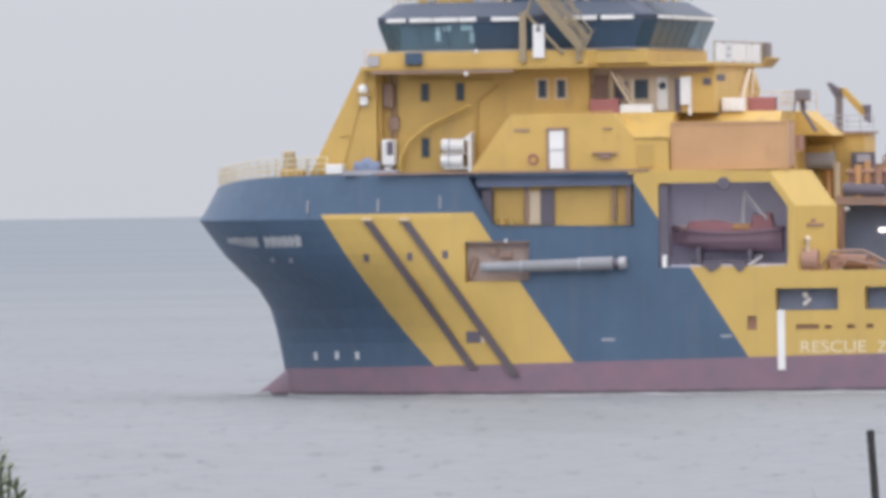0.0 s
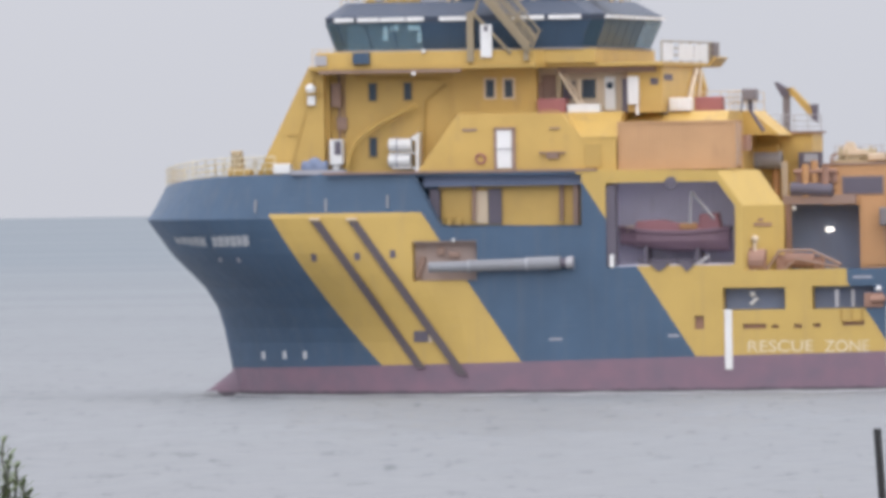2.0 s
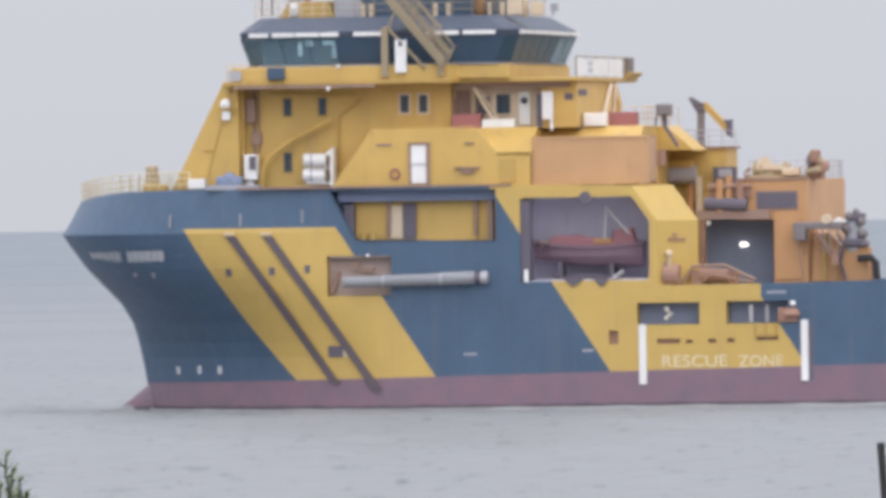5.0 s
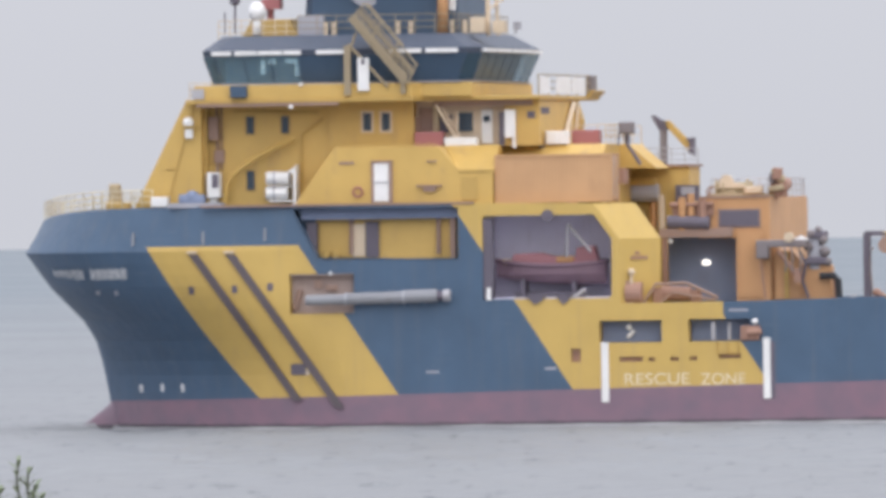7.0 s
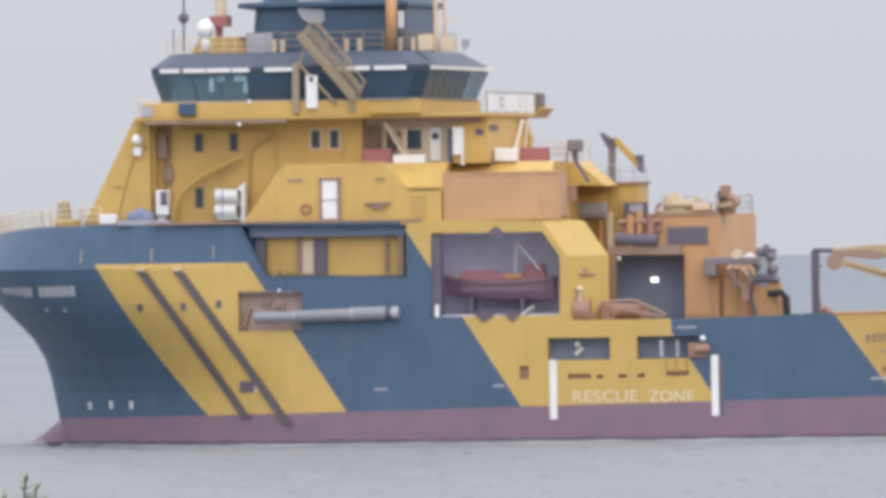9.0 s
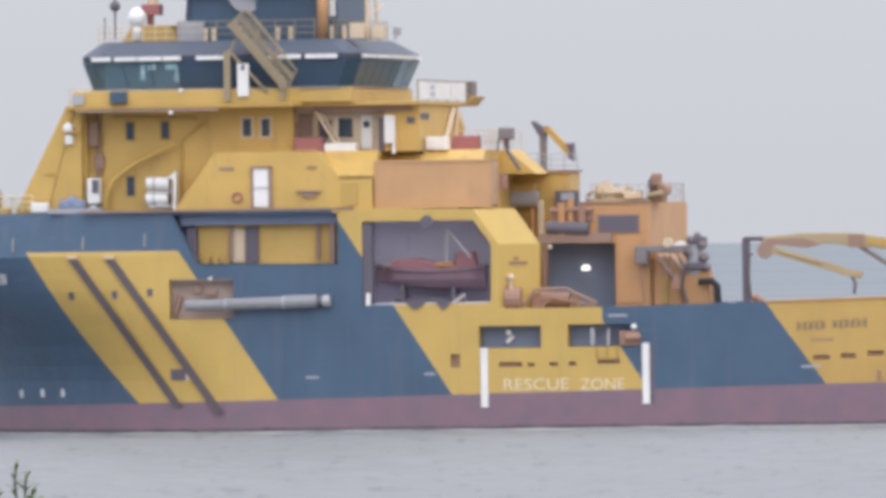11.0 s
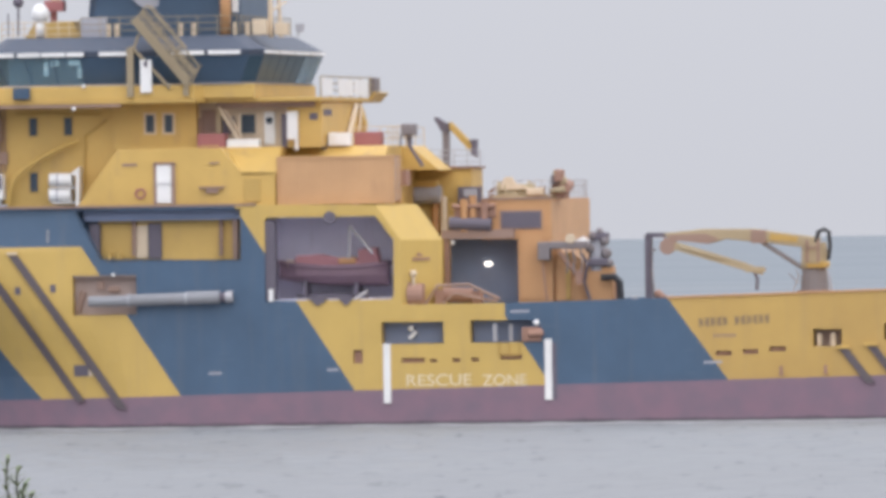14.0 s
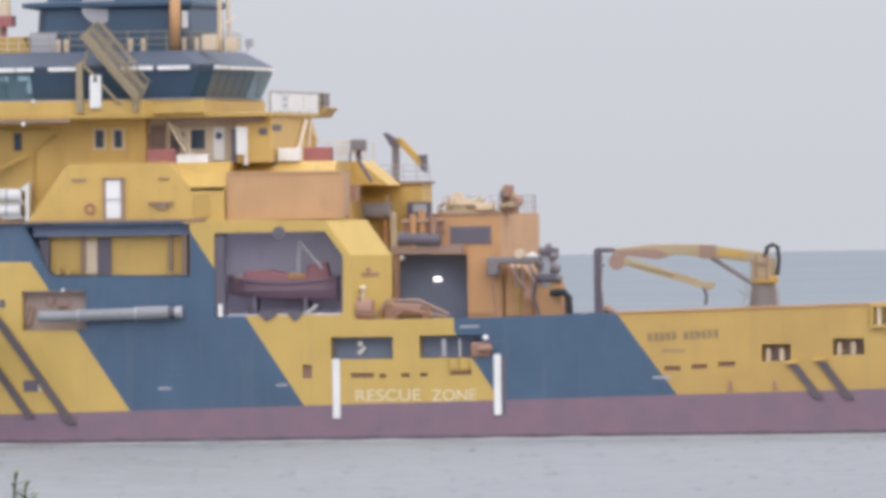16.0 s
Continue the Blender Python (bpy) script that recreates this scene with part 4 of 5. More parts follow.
part("suction_hose", Build().path([(11.24, 3.40, 7.63), (11.97, 3.40, 7.66), (12.24, 3.40, 7.38), (12.29, 3.40, 6.47)], 0.2, 8), M_BLACK, tower)

# ---------------- deck gear beside the boat bay ----------------
def splayed(v0, v1, z0, z1):
    """Two rings of a flat bar that lies on the bay's splayed end."""
    return [[(0.88 + v + d, v - d, z) for d, z in ((-0.02, z0), (0.05, z0), (0.05, z1), (-0.02, z1))] for v in (v0, v1)]


part("mark_bar", Build().loft(splayed(0.53, 1.33, 8.7, 8.85)).loft(splayed(0.74, 0.95, 8.95, 9.1)), M_BROWN, bay_housing)
part("deck_lamp", Build().ball((1.48, 0.40, 8.01), 0.2).tube((1.46, 0.40, 6.31), (1.48, 0.40, 7.83), 0.09), M_CREAM, bay_housing)
aboard(part("rope_reel", Build().tube((1.14, 0.70, 6.86), (2.00, 0.70, 6.85), 0.62, n=14).box(1.14, 1.40, 0.30, 1.20, 6.26, 7.53), M_BROWN, None), "rust-brown rope reel beside the boat bay", "reel")
aboard(part("deck_winch", Build().tube((2.90, 1.60, 6.83), (4.50, 1.60, 6.75), 0.4, n=12).box(2.50, 2.97, 1.20, 2.20, 6.24, 7.14).box(4.55, 4.99, 1.20, 2.20, 6.21, 6.99), M_BROWN, None), "rust-brown deck winch beside the boat bay", "winch")
part("pipe_guard", Build().path([(2.02, 0.90, 6.30), (2.71, 0.90, 7.33), (4.40, 0.90, 7.37), (6.08, 0.90, 6.56)], 0.09).path([(3.01, 0.90, 6.35), (3.63, 0.90, 6.89), (5.92, 0.90, 6.44)], 0.08), M_RUST, hull)
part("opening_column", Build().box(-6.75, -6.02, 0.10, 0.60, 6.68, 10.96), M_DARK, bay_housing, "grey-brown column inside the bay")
part("fender_pin", Build().tube((-6.24, -0.05, 6.59), (-6.23, -0.05, 7.26), 0.13), M_WHITE, bay_housing)
part("sheave", Build().tube((-2.97, -0.06, 11.08), (-3.10, 0.70, 11.08), 0.34, n=14), M_DARK, bay_housing)
part("chock", Build().prism([(-4.26, 6.81), (-3.71, 6.32), (-3.28, 6.55), (-3.21, 6.80)], -0.1, 0.5), M_DARK, bay_housing)
part("chock", Build().prism([(-2.60, 6.79), (-2.17, 6.30), (-1.86, 6.54), (-1.74, 6.78)], -0.1, 0.5), M_DARK, bay_housing)
part("tie_bar", Build().tube((-1.93, 0.10, 6.48), (-1.03, 0.50, 7.13), 0.08), M_STEEL, bay_housing)
part("tie_bar", Build().tube((-3.93, 0.10, 6.44), (-3.22, 0.50, 6.73), 0.07), M_STEEL, bay_housing)
part("bay_lining", Build().prism([(-6.54, 6.65), (0.44, 6.65), (0.44, 9.75), (-0.52, 11.08), (-6.54, 11.08)], 3.8, 3.89), M_BAY, bay_housing, "dark lining of the bay")
part("bay_ceiling", Build().box(-6.5, -0.6, 0.5, 3.8, 11.06, 11.12), M_BAY, bay_housing)
part("bay_end", Build().box(0.4, 0.47, 0.6, 3.8, 6.65, 9.8), M_BAY, bay_housing)
part("bay_end", Build().box(-6.54, -6.47, 0.6, 3.8, 6.65, 11.0), M_BAY, bay_housing)
part("bay_floor", Build().box(-6.46, 0.39, 0.45, 3.78, 6.63, 6.7), M_BAY, bay_housing)

# ---------------- mooring opening and tube pocket ----------------
part("inner_wall", Build().box(-15.9, -7.9, 1.3, 1.38, 8.9, 11.1), M_YELLOW, forecastle, "yellow wall inside the mooring opening")
part("inner_door", Build().box(-13.13, -12.42, 1.10, 1.35, 9.00, 10.91), M_DARK, forecastle)
part("inner_pipe", Build().tube((-13.93, 1.10, 9.16), (-13.90, 1.10, 11.05), 0.12), M_RUST, forecastle)
part("inner_pipe", Build().tube((-9.14, 1.10, 9.11), (-9.12, 1.10, 11.11), 0.12), M_RUST, forecastle)
part("inner_panel", Build().box(-13.89, -13.18, 1.20, 1.32, 9.04, 10.80), M_CREAM, forecastle)
part("inner_post", Build().box(-16.29, -15.77, 0.80, 1.30, 9.01, 10.89), M_DARK, forecastle)
part("inner_post", Build().box(-8.45, -8.17, 0.80, 1.30, 8.92, 11.10), M_RUST, forecastle)
part("bollard", Build().tube((-15.29, 0.90, 8.97), (-15.28, 0.90, 9.36), 0.18).tube((-14.76, 0.90, 8.96), (-14.76, 0.90, 9.36), 0.18), M_OCHRE, forecastle)
part("opening_trim", Build().path([(-16.94, 0.00, 11.64), (-15.59, 0.00, 8.98), (-7.85, 0.00, 8.82)], 0.035), M_NAVY, forecastle)
# dark plate painted for the opening's ceiling, which lies in shade
part("ceiling_shade", Build().box(-16.6, -7.92, 0.7, 0.8, 11.05, 11.6), M_CAVITY, forecastle)
part("ochre_panel", Build().box(-15.68, -13.99, 1.20, 1.32, 9.03, 10.87), M_OCHRE, forecastle)
part("deck_edge", Build().box(-22.0, -7.0, -0.06, 0.2, 11.78, 11.9), M_RUST, forecastle)
part("pocket_lining", Build().box(-17.1, -13.66, 0.54, 0.61, 6.0, 8.1).box(-17.1, -13.66, 0.05, 0.54, 8.04, 8.12), M_POCKET, forecastle, "rust-brown pocket lining")
boom = part("stowed_boom", Build().tube((-16.19, -0.28, 6.72), (-13.95, -0.28, 6.74), 0.29, 0.29, 16), M_TUBE, hull, "light grey stowed tubular boom in sections")
part("boom_section", Build().tube((-13.95, -0.28, 6.76), (-10.82, -0.28, 6.82), 0.32, 0.33, 16), M_TUBE, boom)
part("boom_collar", Build().tube((-14.05, -0.28, 6.76), (-13.93, -0.28, 6.76), 0.35, n=16), M_GREY, boom)
part("boom_collar", Build().tube((-10.88, -0.28, 6.83), (-10.76, -0.28, 6.83), 0.37, n=16), M_GREY, boom)
part("boom_section", Build().tube((-10.76, -0.28, 6.84), (-9.00, -0.28, 6.88), 0.36, 0.36, 16), M_TUBE, boom)
part("boom_tip", Build().tube((-9.00, -0.28, 6.88), (-8.66, -0.28, 6.88), 0.26, n=12), M_DARK, boom)
part("boom_tip", Build().tube((-8.66, -0.28, 6.88), (-8.29, -0.28, 6.88), 0.33, n=12), M_STEEL, boom)
for u in (-13.2, -11.6, -9.9):
    part("boom_saddle", Build().box(u, u + 0.22, -0.4, 0.05, 6.38, 6.6), M_NAVY, boom)
part("pocket_cleat", Build().box(-15.85, -15.47, 0.30, 0.60, 7.37, 7.79), M_RUST, forecastle, bevel=0.03)
part("pocket_cleat", Build().box(-15.23, -14.61, 0.30, 0.60, 7.24, 7.53), M_RUST, forecastle, bevel=0.03)
part("pocket_arm", Build().tube((-16.93, 0.40, 6.22), (-16.61, 0.40, 7.28), 0.16), M_RUST, forecastle)
part("pocket_lamp", Build().ball((-14.88, -0.05, 8.15), 0.1), M_WHITE, forecastle)


# ---------------- marks and fittings on the plating ----------------
def strip_on_hull(a, b, width, proud, steps=10):
    """A raised strip that follows the plating from a to b."""
    build, rings = Build(), []
    for i in range(steps + 1):
        us, z = a[0] + (b[0] - a[0]) * i / steps, a[1] + (b[1] - a[1]) * i / steps
        u0, v0 = on_hull(us - width / 2, z)
        u1, v1 = on_hull(us + width / 2, z)
        rings.append([(u0, v0 + 0.15, z), (u1, v1 + 0.15, z), (u1, v1 - proud, z), (u0, v0 - proud, z)])
    return build.loft(rings)


for a, b in (((-22.39, 9.27), (-16.77, 1.30)), ((-20.35, 9.25), (-14.46, 0.91))):
    bar = part("rubbing_bar", strip_on_hull(a, b, 0.5, 0.13), M_BAR, hull, "dark slanted rubber rubbing bar")
    part("bar_lug", strip_on_hull((a[0] - 0.05, a[1] + 0.2), (a[0] - 0.1, a[1] + 0.05), 0.55, 0.2, 2), M_CREAM, bar)
for a, b in (((24.89, 3.64), (26.3, 1.80)), ((26.41, 3.77), (27.95, 1.74))):
    bar = part("rubbing_bar", strip_on_hull(a, b, 0.5, 0.13), M_BAR, hull, "dark slanted rubber rubbing bar")
    part("bar_lug", strip_on_hull((a[0] - 0.05, a[1] + 0.2), (a[0] - 0.05, a[1] + 0.02), 0.75, 0.22, 2), M_YELLOW, bar)


def plate_on_hull(us, z, w, h, proud, material, name, parent, label=""):
    u, v = on_hull(us, z)
    u0, v0 = on_hull(us - w / 2, z)
    u1, v1 = on_hull(us + w / 2, z)
    _, vb = on_hull(us, z - h / 2)
    vt = on_hull(us, z + h / 2)[1]
    ring0 = [(u0, v0 + vb - v - proud, z - h / 2), (u1, v1 + vb - v - proud, z - h / 2), (u1, v1 + vt - v - proud, z + h / 2), (u0, v0 + vt - v - proud, z + h / 2)]
    ring1 = [(x, y + proud + 0.12, zz) for x, y, zz in ring0]
    return part(name, Build().loft([ring0, ring1]), material, parent, label)


for us, z in ((-22.54, 7.32), (-20.16, 7.36), (-18.21, 7.46)):
    plate_on_hull(us, z, 0.3, 0.42, 0.03, M_DARK, "mooring_port", hull)
# raised dark plate paints the shade in the fairlead hole
for us, z in ((-16.72, 3.00),):
    plate_on_hull(us, z, 0.8, 0.6, 0.06, M_DARK, "fairlead_hole_shade", hull)
    plate_on_hull(us + 0.5, z - 0.15, 0.2, 0.34, 0.05, M_CREAM, "fairlead_cheek", hull)
for us, z in ((-25.73, 10.13), (-21.85, 10.15), (-18.45, 10.29)):
    plate_on_hull(us, z, 0.12, 0.7, 0.08, M_TUBE, "bulwark_stay", forecastle)
for us, z in ((-25.56, 2.00), (-24.35, 2.04), (-23.20, 2.03)):
    plate_on_hull(us, z, 0.2, 0.42, 0.012, M_NAME, "draught_mark", hull)
for us, z in ((-27.76, 7.17), (-26.73, 7.16)):
    plate_on_hull(us, z, 0.2, 0.4, 0.012, M_GREY, "draught_mark", hull)
for us, z, w in ((-9.37, 2.77, 0.7), (-2.94, 2.88, 0.6), (7.34, 5.89, 1.05), (17.77, 3.02, 1.0)):
    plate_on_hull(us, z, w, 0.13, 0.012, M_GREY, "paint_mark", hull)
# the ship's name, too blurred to read, as bars
for i in range(12):
    if i == 5:
        continue
    us, z = (-30.10, 8.21)[0] + 0.347 * i, (-30.10, 8.21)[1] + 0.006 * i
    for k, (w, h) in enumerate(((0.085, 0.62), (0.06, 0.44 + 0.1 * (i % 2)), (0.07, 0.54))):
        plate_on_hull(us - 0.1 + 0.1 * k, z, w, h, 0.05, M_NAME, "name_bar", forecastle)
for i in range(12):
    if i == 5:
        continue
    us = (17.10, 5.17)[0] + 0.325 * i
    for k in range(2):
        plate_on_hull(us + 0.12 * k, (17.10, 5.17)[1] + 0.014 * i, 0.062, 0.5 - 0.1 * ((i + k) % 2), 0.012, M_BAR, "name_bar", hull)
for i in range(7):
    plate_on_hull((17.88, 4.44)[0] + 0.18 * i, (17.88, 4.44)[1], 0.1, 0.2, 0.012, M_RUST, "port_bar", hull)
for us, z in ((21.48, 2.56), (23.88, 2.59)):
    plate_on_hull(us, z, 0.42, 0.45, 0.05, M_OCHRE, "overboard_valve", hull)
    plate_on_hull(us, z - 0.05, 0.2, 0.5, 0.07, M_BROWN, "valve_cover", hull)

# rescue zone
for box in ((-0.15, 0.25, -0.10, 0.10, 1.03, 4.24), (8.65, 9.04, -0.10, 0.10, 1.12, 4.39)):
    part("zone_marker", Build().box(*box), M_WHITE, hull, "white rescue zone marker bar", bevel=0.02)
# dark strip painted for the shade aft of the second marker
part("marker_shade", Build().box(9.02, 9.28, -0.03, 0.05, 1.15, 4.17), M_DARK, hull)


def lettering(text, u0, u1, z, height, material, parent, label):
    curve = bpy.data.curves.new("lettering", "FONT")
    curve.body, curve.size, curve.extrude = text, 1.0, 0.01
    tmp = new("lettering_tmp", curve)
    bpy.context.view_layer.update()
    me = bpy.data.meshes.new_from_object(tmp.evaluated_get(bpy.context.evaluated_depsgraph_get()))
    bpy.data.objects.remove(tmp)
    co = np.array([v.co[:] for v in me.vertices])
    lo, hi = co.min(0), co.max(0)
    for v in me.vertices:
        x, y, d = v.co
        v.co = (u0 + (x - lo[0]) / (hi[0] - lo[0]) * (u1 - u0), -0.012 - d, z + (y - lo[1]) / (hi[1] - lo[1]) * height)
    me.materials.clear()
    me.materials.append(material)
    ob = new("lettering", me)
    ob.parent = parent
    return tagged(ob, label)


lettering("RESCUE", 1.10, 4.63, 1.94, 0.62, M_LETTER, hull, "pale lettering reading RESCUE")
lettering("ZONE", 5.24, 7.66, 1.90, 0.62, M_LETTER, hull, "pale lettering reading ZONE")
for u0, u1, z0, z1 in ((0.84, 2.1, 3.19, 3.46), (2.4, 2.78, 3.2, 3.4), (3.6, 4.05, 3.2, 3.42), (4.65, 5.05, 3.22, 3.44), (6.25, 7.42, 3.3, 3.6), (-1.79, -1.28, 3.2, 3.93),
                       (17.93, 18.81, 3.36, 3.62), (19.4, 20.25, 3.43, 3.69), (20.85, 21.75, 3.55, 3.82)):
    part("slot_lining", Build().box(u0 + 0.01, u1 - 0.01, 0.2, 0.25, z0 + 0.01, z1 - 0.01), M_BROWN, hull)
# dark sheets put in for the shade behind the two hull openings
part("recess_shade", Build().box(-0.22, 3.13, 0.9, 0.96, 4.23, 5.38).box(4.63, 7.94, 0.9, 0.96, 4.24, 5.41), M_CAVITY, hull)
part("port_roller", Build().ball((1.30, 0.50, 5.04), 0.16).tube((1.19, 0.60, 4.50), (1.56, 0.60, 4.86), 0.1), M_WHITE, hull)
part("freeing_bar", Build().box(5.83, 6.03, 0.10, 0.30, 4.30, 5.23), M_STEEL, hull)
part("freeing_bar", Build().box(6.69, 6.85, 0.30, 0.50, 4.29, 5.22), M_STEEL, hull)
part("cargo_manifold", Build().box(7.43, 8.48, -0.12, 0.60, 4.25, 5.03).tube((7.81, -0.20, 4.67), (8.61, -0.20, 4.72), 0.2), M_BROWN, hull, bevel=0.06)
part("manifold_lamp", Build().ball((8.24, -0.15, 5.27), 0.16), M_WHITE, hull)
part("manifold_frame", Build().path([(6.19, -0.06, 4.21), (6.18, -0.06, 3.54), (7.29, -0.06, 3.53), (7.29, -0.06, 4.19)], 0.05).tube((6.74, -0.06, 4.20), (6.74, -0.06, 3.59), 0.05), M_OCHRE, hull)
for u0 in (23.2, 27.06):
    z0 = 3.8 if u0 < 25 else 4.1
    for k in (0.3, 1.05):
        part("bollard", Build().tube((u0 + k, 0.4, z0), (u0 + k, 0.4, z0 + 0.7), 0.15, n=10), M_CREAM, hull, "white bollard behind a freeing port")
    part("port_lining", Build().box(u0 + 0.05, u0 + 1.5, 0.9, 0.96, z0 + 0.02, z0 + 0.85), M_POCKET, hull)
fairlead = part("stern_fairlead", Build().box(29.1, 31.51, -0.25, 0.30, 5.5, 5.68).box(29.1, 31.51, -0.25, 0.30, 6.6, 6.82).box(29.1, 29.32, -0.25, 0.30, 5.68, 6.6).box(31.3, 31.51, -0.25, 0.30, 5.68, 6.6),
                M_OCHRE, hull, "weathered yellow roller fairlead", bevel=0.06)
# dark plate stands in for the shaded throat opening
part("fairlead_throat_shade", Build().box(29.3, 31.3, 0.0, 0.2, 5.66, 6.62), M_DARK, fairlead)
for u in (29.6, 30.2, 30.9):
    part("fairlead_roller", Build().tube((u, -0.1, 5.66), (u, -0.1, 6.62), 0.13, n=10), M_CREAM, fairlead)
part("bulwark_cap", Build().loft([[(u, -0.07, aft_sheer(u, DECK) - 0.05), (u, 0.5, aft_sheer(u, DECK) - 0.05), (u, 0.5, aft_sheer(u, DECK) + 0.06), (u, -0.07, aft_sheer(u, DECK) + 0.06)]
                                  for u in (15.3, 20, 30, 40, 51)]), M_ORANGE, hull, bevel=0.02)

# ---------------- knuckle-boom crane on the working deck ----------------
crane = aboard(part("deck_crane", Build().loft([[(22.5 + r * math.cos(a), 6 + r * math.sin(a), z) for a in np.linspace(0, 2 * math.pi, 14, endpoint=False)]
                                         for z, r in ((4.98, 0.85), (6.5, 0.8), (8.0, 0.66))]), M_GEAR, None), "weathered yellow knuckle-boom crane folded on the working deck", "crane")
part("main_boom", Build().prism([(14.31, 9.96), (16.46, 10.17), (19.22, 10.14), (22.83, 9.61), (22.64, 9.00), (20.13, 9.34), (17.68, 9.61), (16.82, 9.38), (14.61, 9.65)], 5.7, 6.5), M_LATTICE, crane, bevel=0.05)
part("slew_head", Build().tube((22.5, 6, 8.0), (22.5, 6, 9.35), 0.72, 0.66, 14).box(22.1, 22.9, 5.2, 5.5, 8.2, 9.2), M_LATTICE, crane)
part("boom_joint", Build().box(19.10, 19.91, 5.60, 6.60, 9.35, 10.07), M_RUST, crane)
part("outer_boom", Build().prism([(14.44, 9.35), (15.11, 9.46), (18.78, 8.32), (19.78, 7.89), (19.72, 7.64), (18.56, 7.96), (15.02, 9.04), (14.58, 8.80)], 5.4, 5.7), M_LATTICE, crane)
part("boom_elbow", Build().tube((14.57, 5.30, 9.23), (14.49, 5.90, 9.22), 0.42, n=12).box(14.33, 15.01, 5.50, 6.00, 9.04, 9.71), M_RUST, crane)
part("luffing_cylinder", Build().tube((19.68, 5.90, 9.40), (21.98, 5.90, 7.92), 0.12), M_GEAR, crane)
part("boom_cover", Build().prism([(14.63, 9.86), (16.62, 9.90), (17.39, 9.62), (16.77, 9.35), (14.69, 9.59)], 5.62, 5.7), M_RUST, crane)
part("boom_patch", Build().prism([(20.14, 9.88), (21.67, 9.68), (21.61, 9.38), (20.08, 9.52)], 5.66, 5.7), M_OCHRE, crane)
part("jib_cylinder", Build().tube((15.27, 5.35, 9.22), (17.72, 5.35, 8.52), 0.06), M_LATTICE, crane)
part("head_frame", Build().box(22.15, 22.3, 5.1, 5.3, 8.3, 9.5).box(22.75, 22.9, 5.1, 5.3, 8.3, 9.5).box(22.15, 22.9, 5.1, 5.3, 9.0, 9.12), M_RUST, crane)
part("base_flange", Build().tube((22.5, 6, 6.6), (22.5, 6, 6.78), 0.98, n=16), M_RUST, crane)
for a, b in (((21.4, 5.2, 6.7), (21.75, 5.2, 7.6)), ((23.35, 5.2, 6.6), (23.5, 5.2, 7.5)), ((23.6, 5.2, 6.7), (23.3, 5.2, 7.9))):
    part("crane_stay", Build().tube(a, b, 0.045), M_GREY, crane)
part("crane_hook", Build().path([(19.28, 5.50, 7.83), (19.46, 5.50, 7.40), (19.39, 5.50, 6.83)], 0.1), M_DARK, crane)
part("boom_tip", Build().box(18.81, 19.86, 5.35, 5.75, 7.8, 8.08), M_LATTICE, crane)
part("boom_rest", Build().box(13.27, 13.62, 5.80, 6.40, 5.1, 9.90).box(13.37, 14.50, 5.80, 6.40, 9.74, 10.0), M_DARK, crane, "dark upright boom rest")
part("rest_stay", Build().tube((13.57, 6.10, 9.02), (13.81, 6.10, 9.11), 0.1).tube((13.75, 6.10, 6.43), (13.56, 6.10, 8.56), 0.06), M_STEEL, crane)
part("crane_collar", Build().box(22.14, 23.24, 5.20, 6.80, 7.98, 8.34), M_OCHRE, crane, bevel=0.08)
part("hydraulic_hose", Build().path([(22.65, 5.60, 9.31), (22.78, 5.60, 9.91), (23.09, 5.60, 10.06), (23.36, 5.60, 9.91), (23.42, 5.60, 9.18), (23.31, 5.60, 8.39)], 0.12), M_BLACK, crane)
part("crane_lines", Build().tube((21.00, 6.40, 7.71), (21.66, 6.40, 7.10), 0.04).tube((21.40, 6.40, 7.92), (21.85, 6.40, 7.25), 0.03), M_GREY, crane)
aboard(part("mooring_buoy", Build().ball((14.41, 3.00, 6.7), 0.24).ball((14.71, 2.60, 6.57), 0.18), M_BROWN, None, smooth=True), "dull brown mooring buoys lying on the deck edge", "buoy")
part("deck_pipe", Build().tube((13.12, 3.00, 6.58), (13.11, 3.00, 6.16), 0.2), M_STEEL, hull)

# ---------------- cargo and boat ----------------
def shipping_container(length=6.42, width=2.3, height=2.6):
    top = tagged(new("shipping_container"), "plain orange twenty-foot steel container on the boat bay roof", "container")
    body, x = Build(), 0.14
    outline = []
    while x < length - 0.28:
        outline += [(x, 0.05), (x + 0.07, 0.05), (x + 0.1, 0.055), (x + 0.17, 0.055)]
        x += 0.2
    outline.append((length - 0.13, 0.05))
    body.loft([[(px, py, z) for px, py in outline] + [(px, width - py, z) for px, py in reversed(outline)] for z in (0.12, height - 0.1)])
    part("wall", body, M_CONTAINER, top)
    for px in (0, length - 0.15):
        for py in (0, width - 0.15):
            part("corner_post", Build().box(px, px + 0.15, py, py + 0.15, 0.0, height), M_CONTAINER, top, bevel=0.015)
    for z in (0.0, height - 0.14):
        for py in (0.005, width - 0.125):
            part("side_rail", Build().box(0.15, length - 0.15, py, py + 0.12, z + 0.004, z + 0.136), M_CONTAINER, top)
    part("roof", Build().box(0.1, length - 0.1, 0.06, width - 0.06, height - 0.06, height - 0.01), M_CONTAINER, top)
    for py in (0.08, width / 2 + 0.01):
        part("door", Build().box(length - 0.12, length - 0.04, py, py + width / 2 - 0.09, 0.14, height - 0.14), M_CONTAINER, top)
        part("lock_rod", Build().tube((length - 0.01, py + 0.5, 0.1), (length - 0.01, py + 0.5, height - 0.1), 0.02), M_STEEL, top)
    for px in (1.8, 4.0):
        part("foot", Build().box(px, px + 0.5, 0.02, 0.3, -0.1, 0.06), M_BROWN, top)
    return top


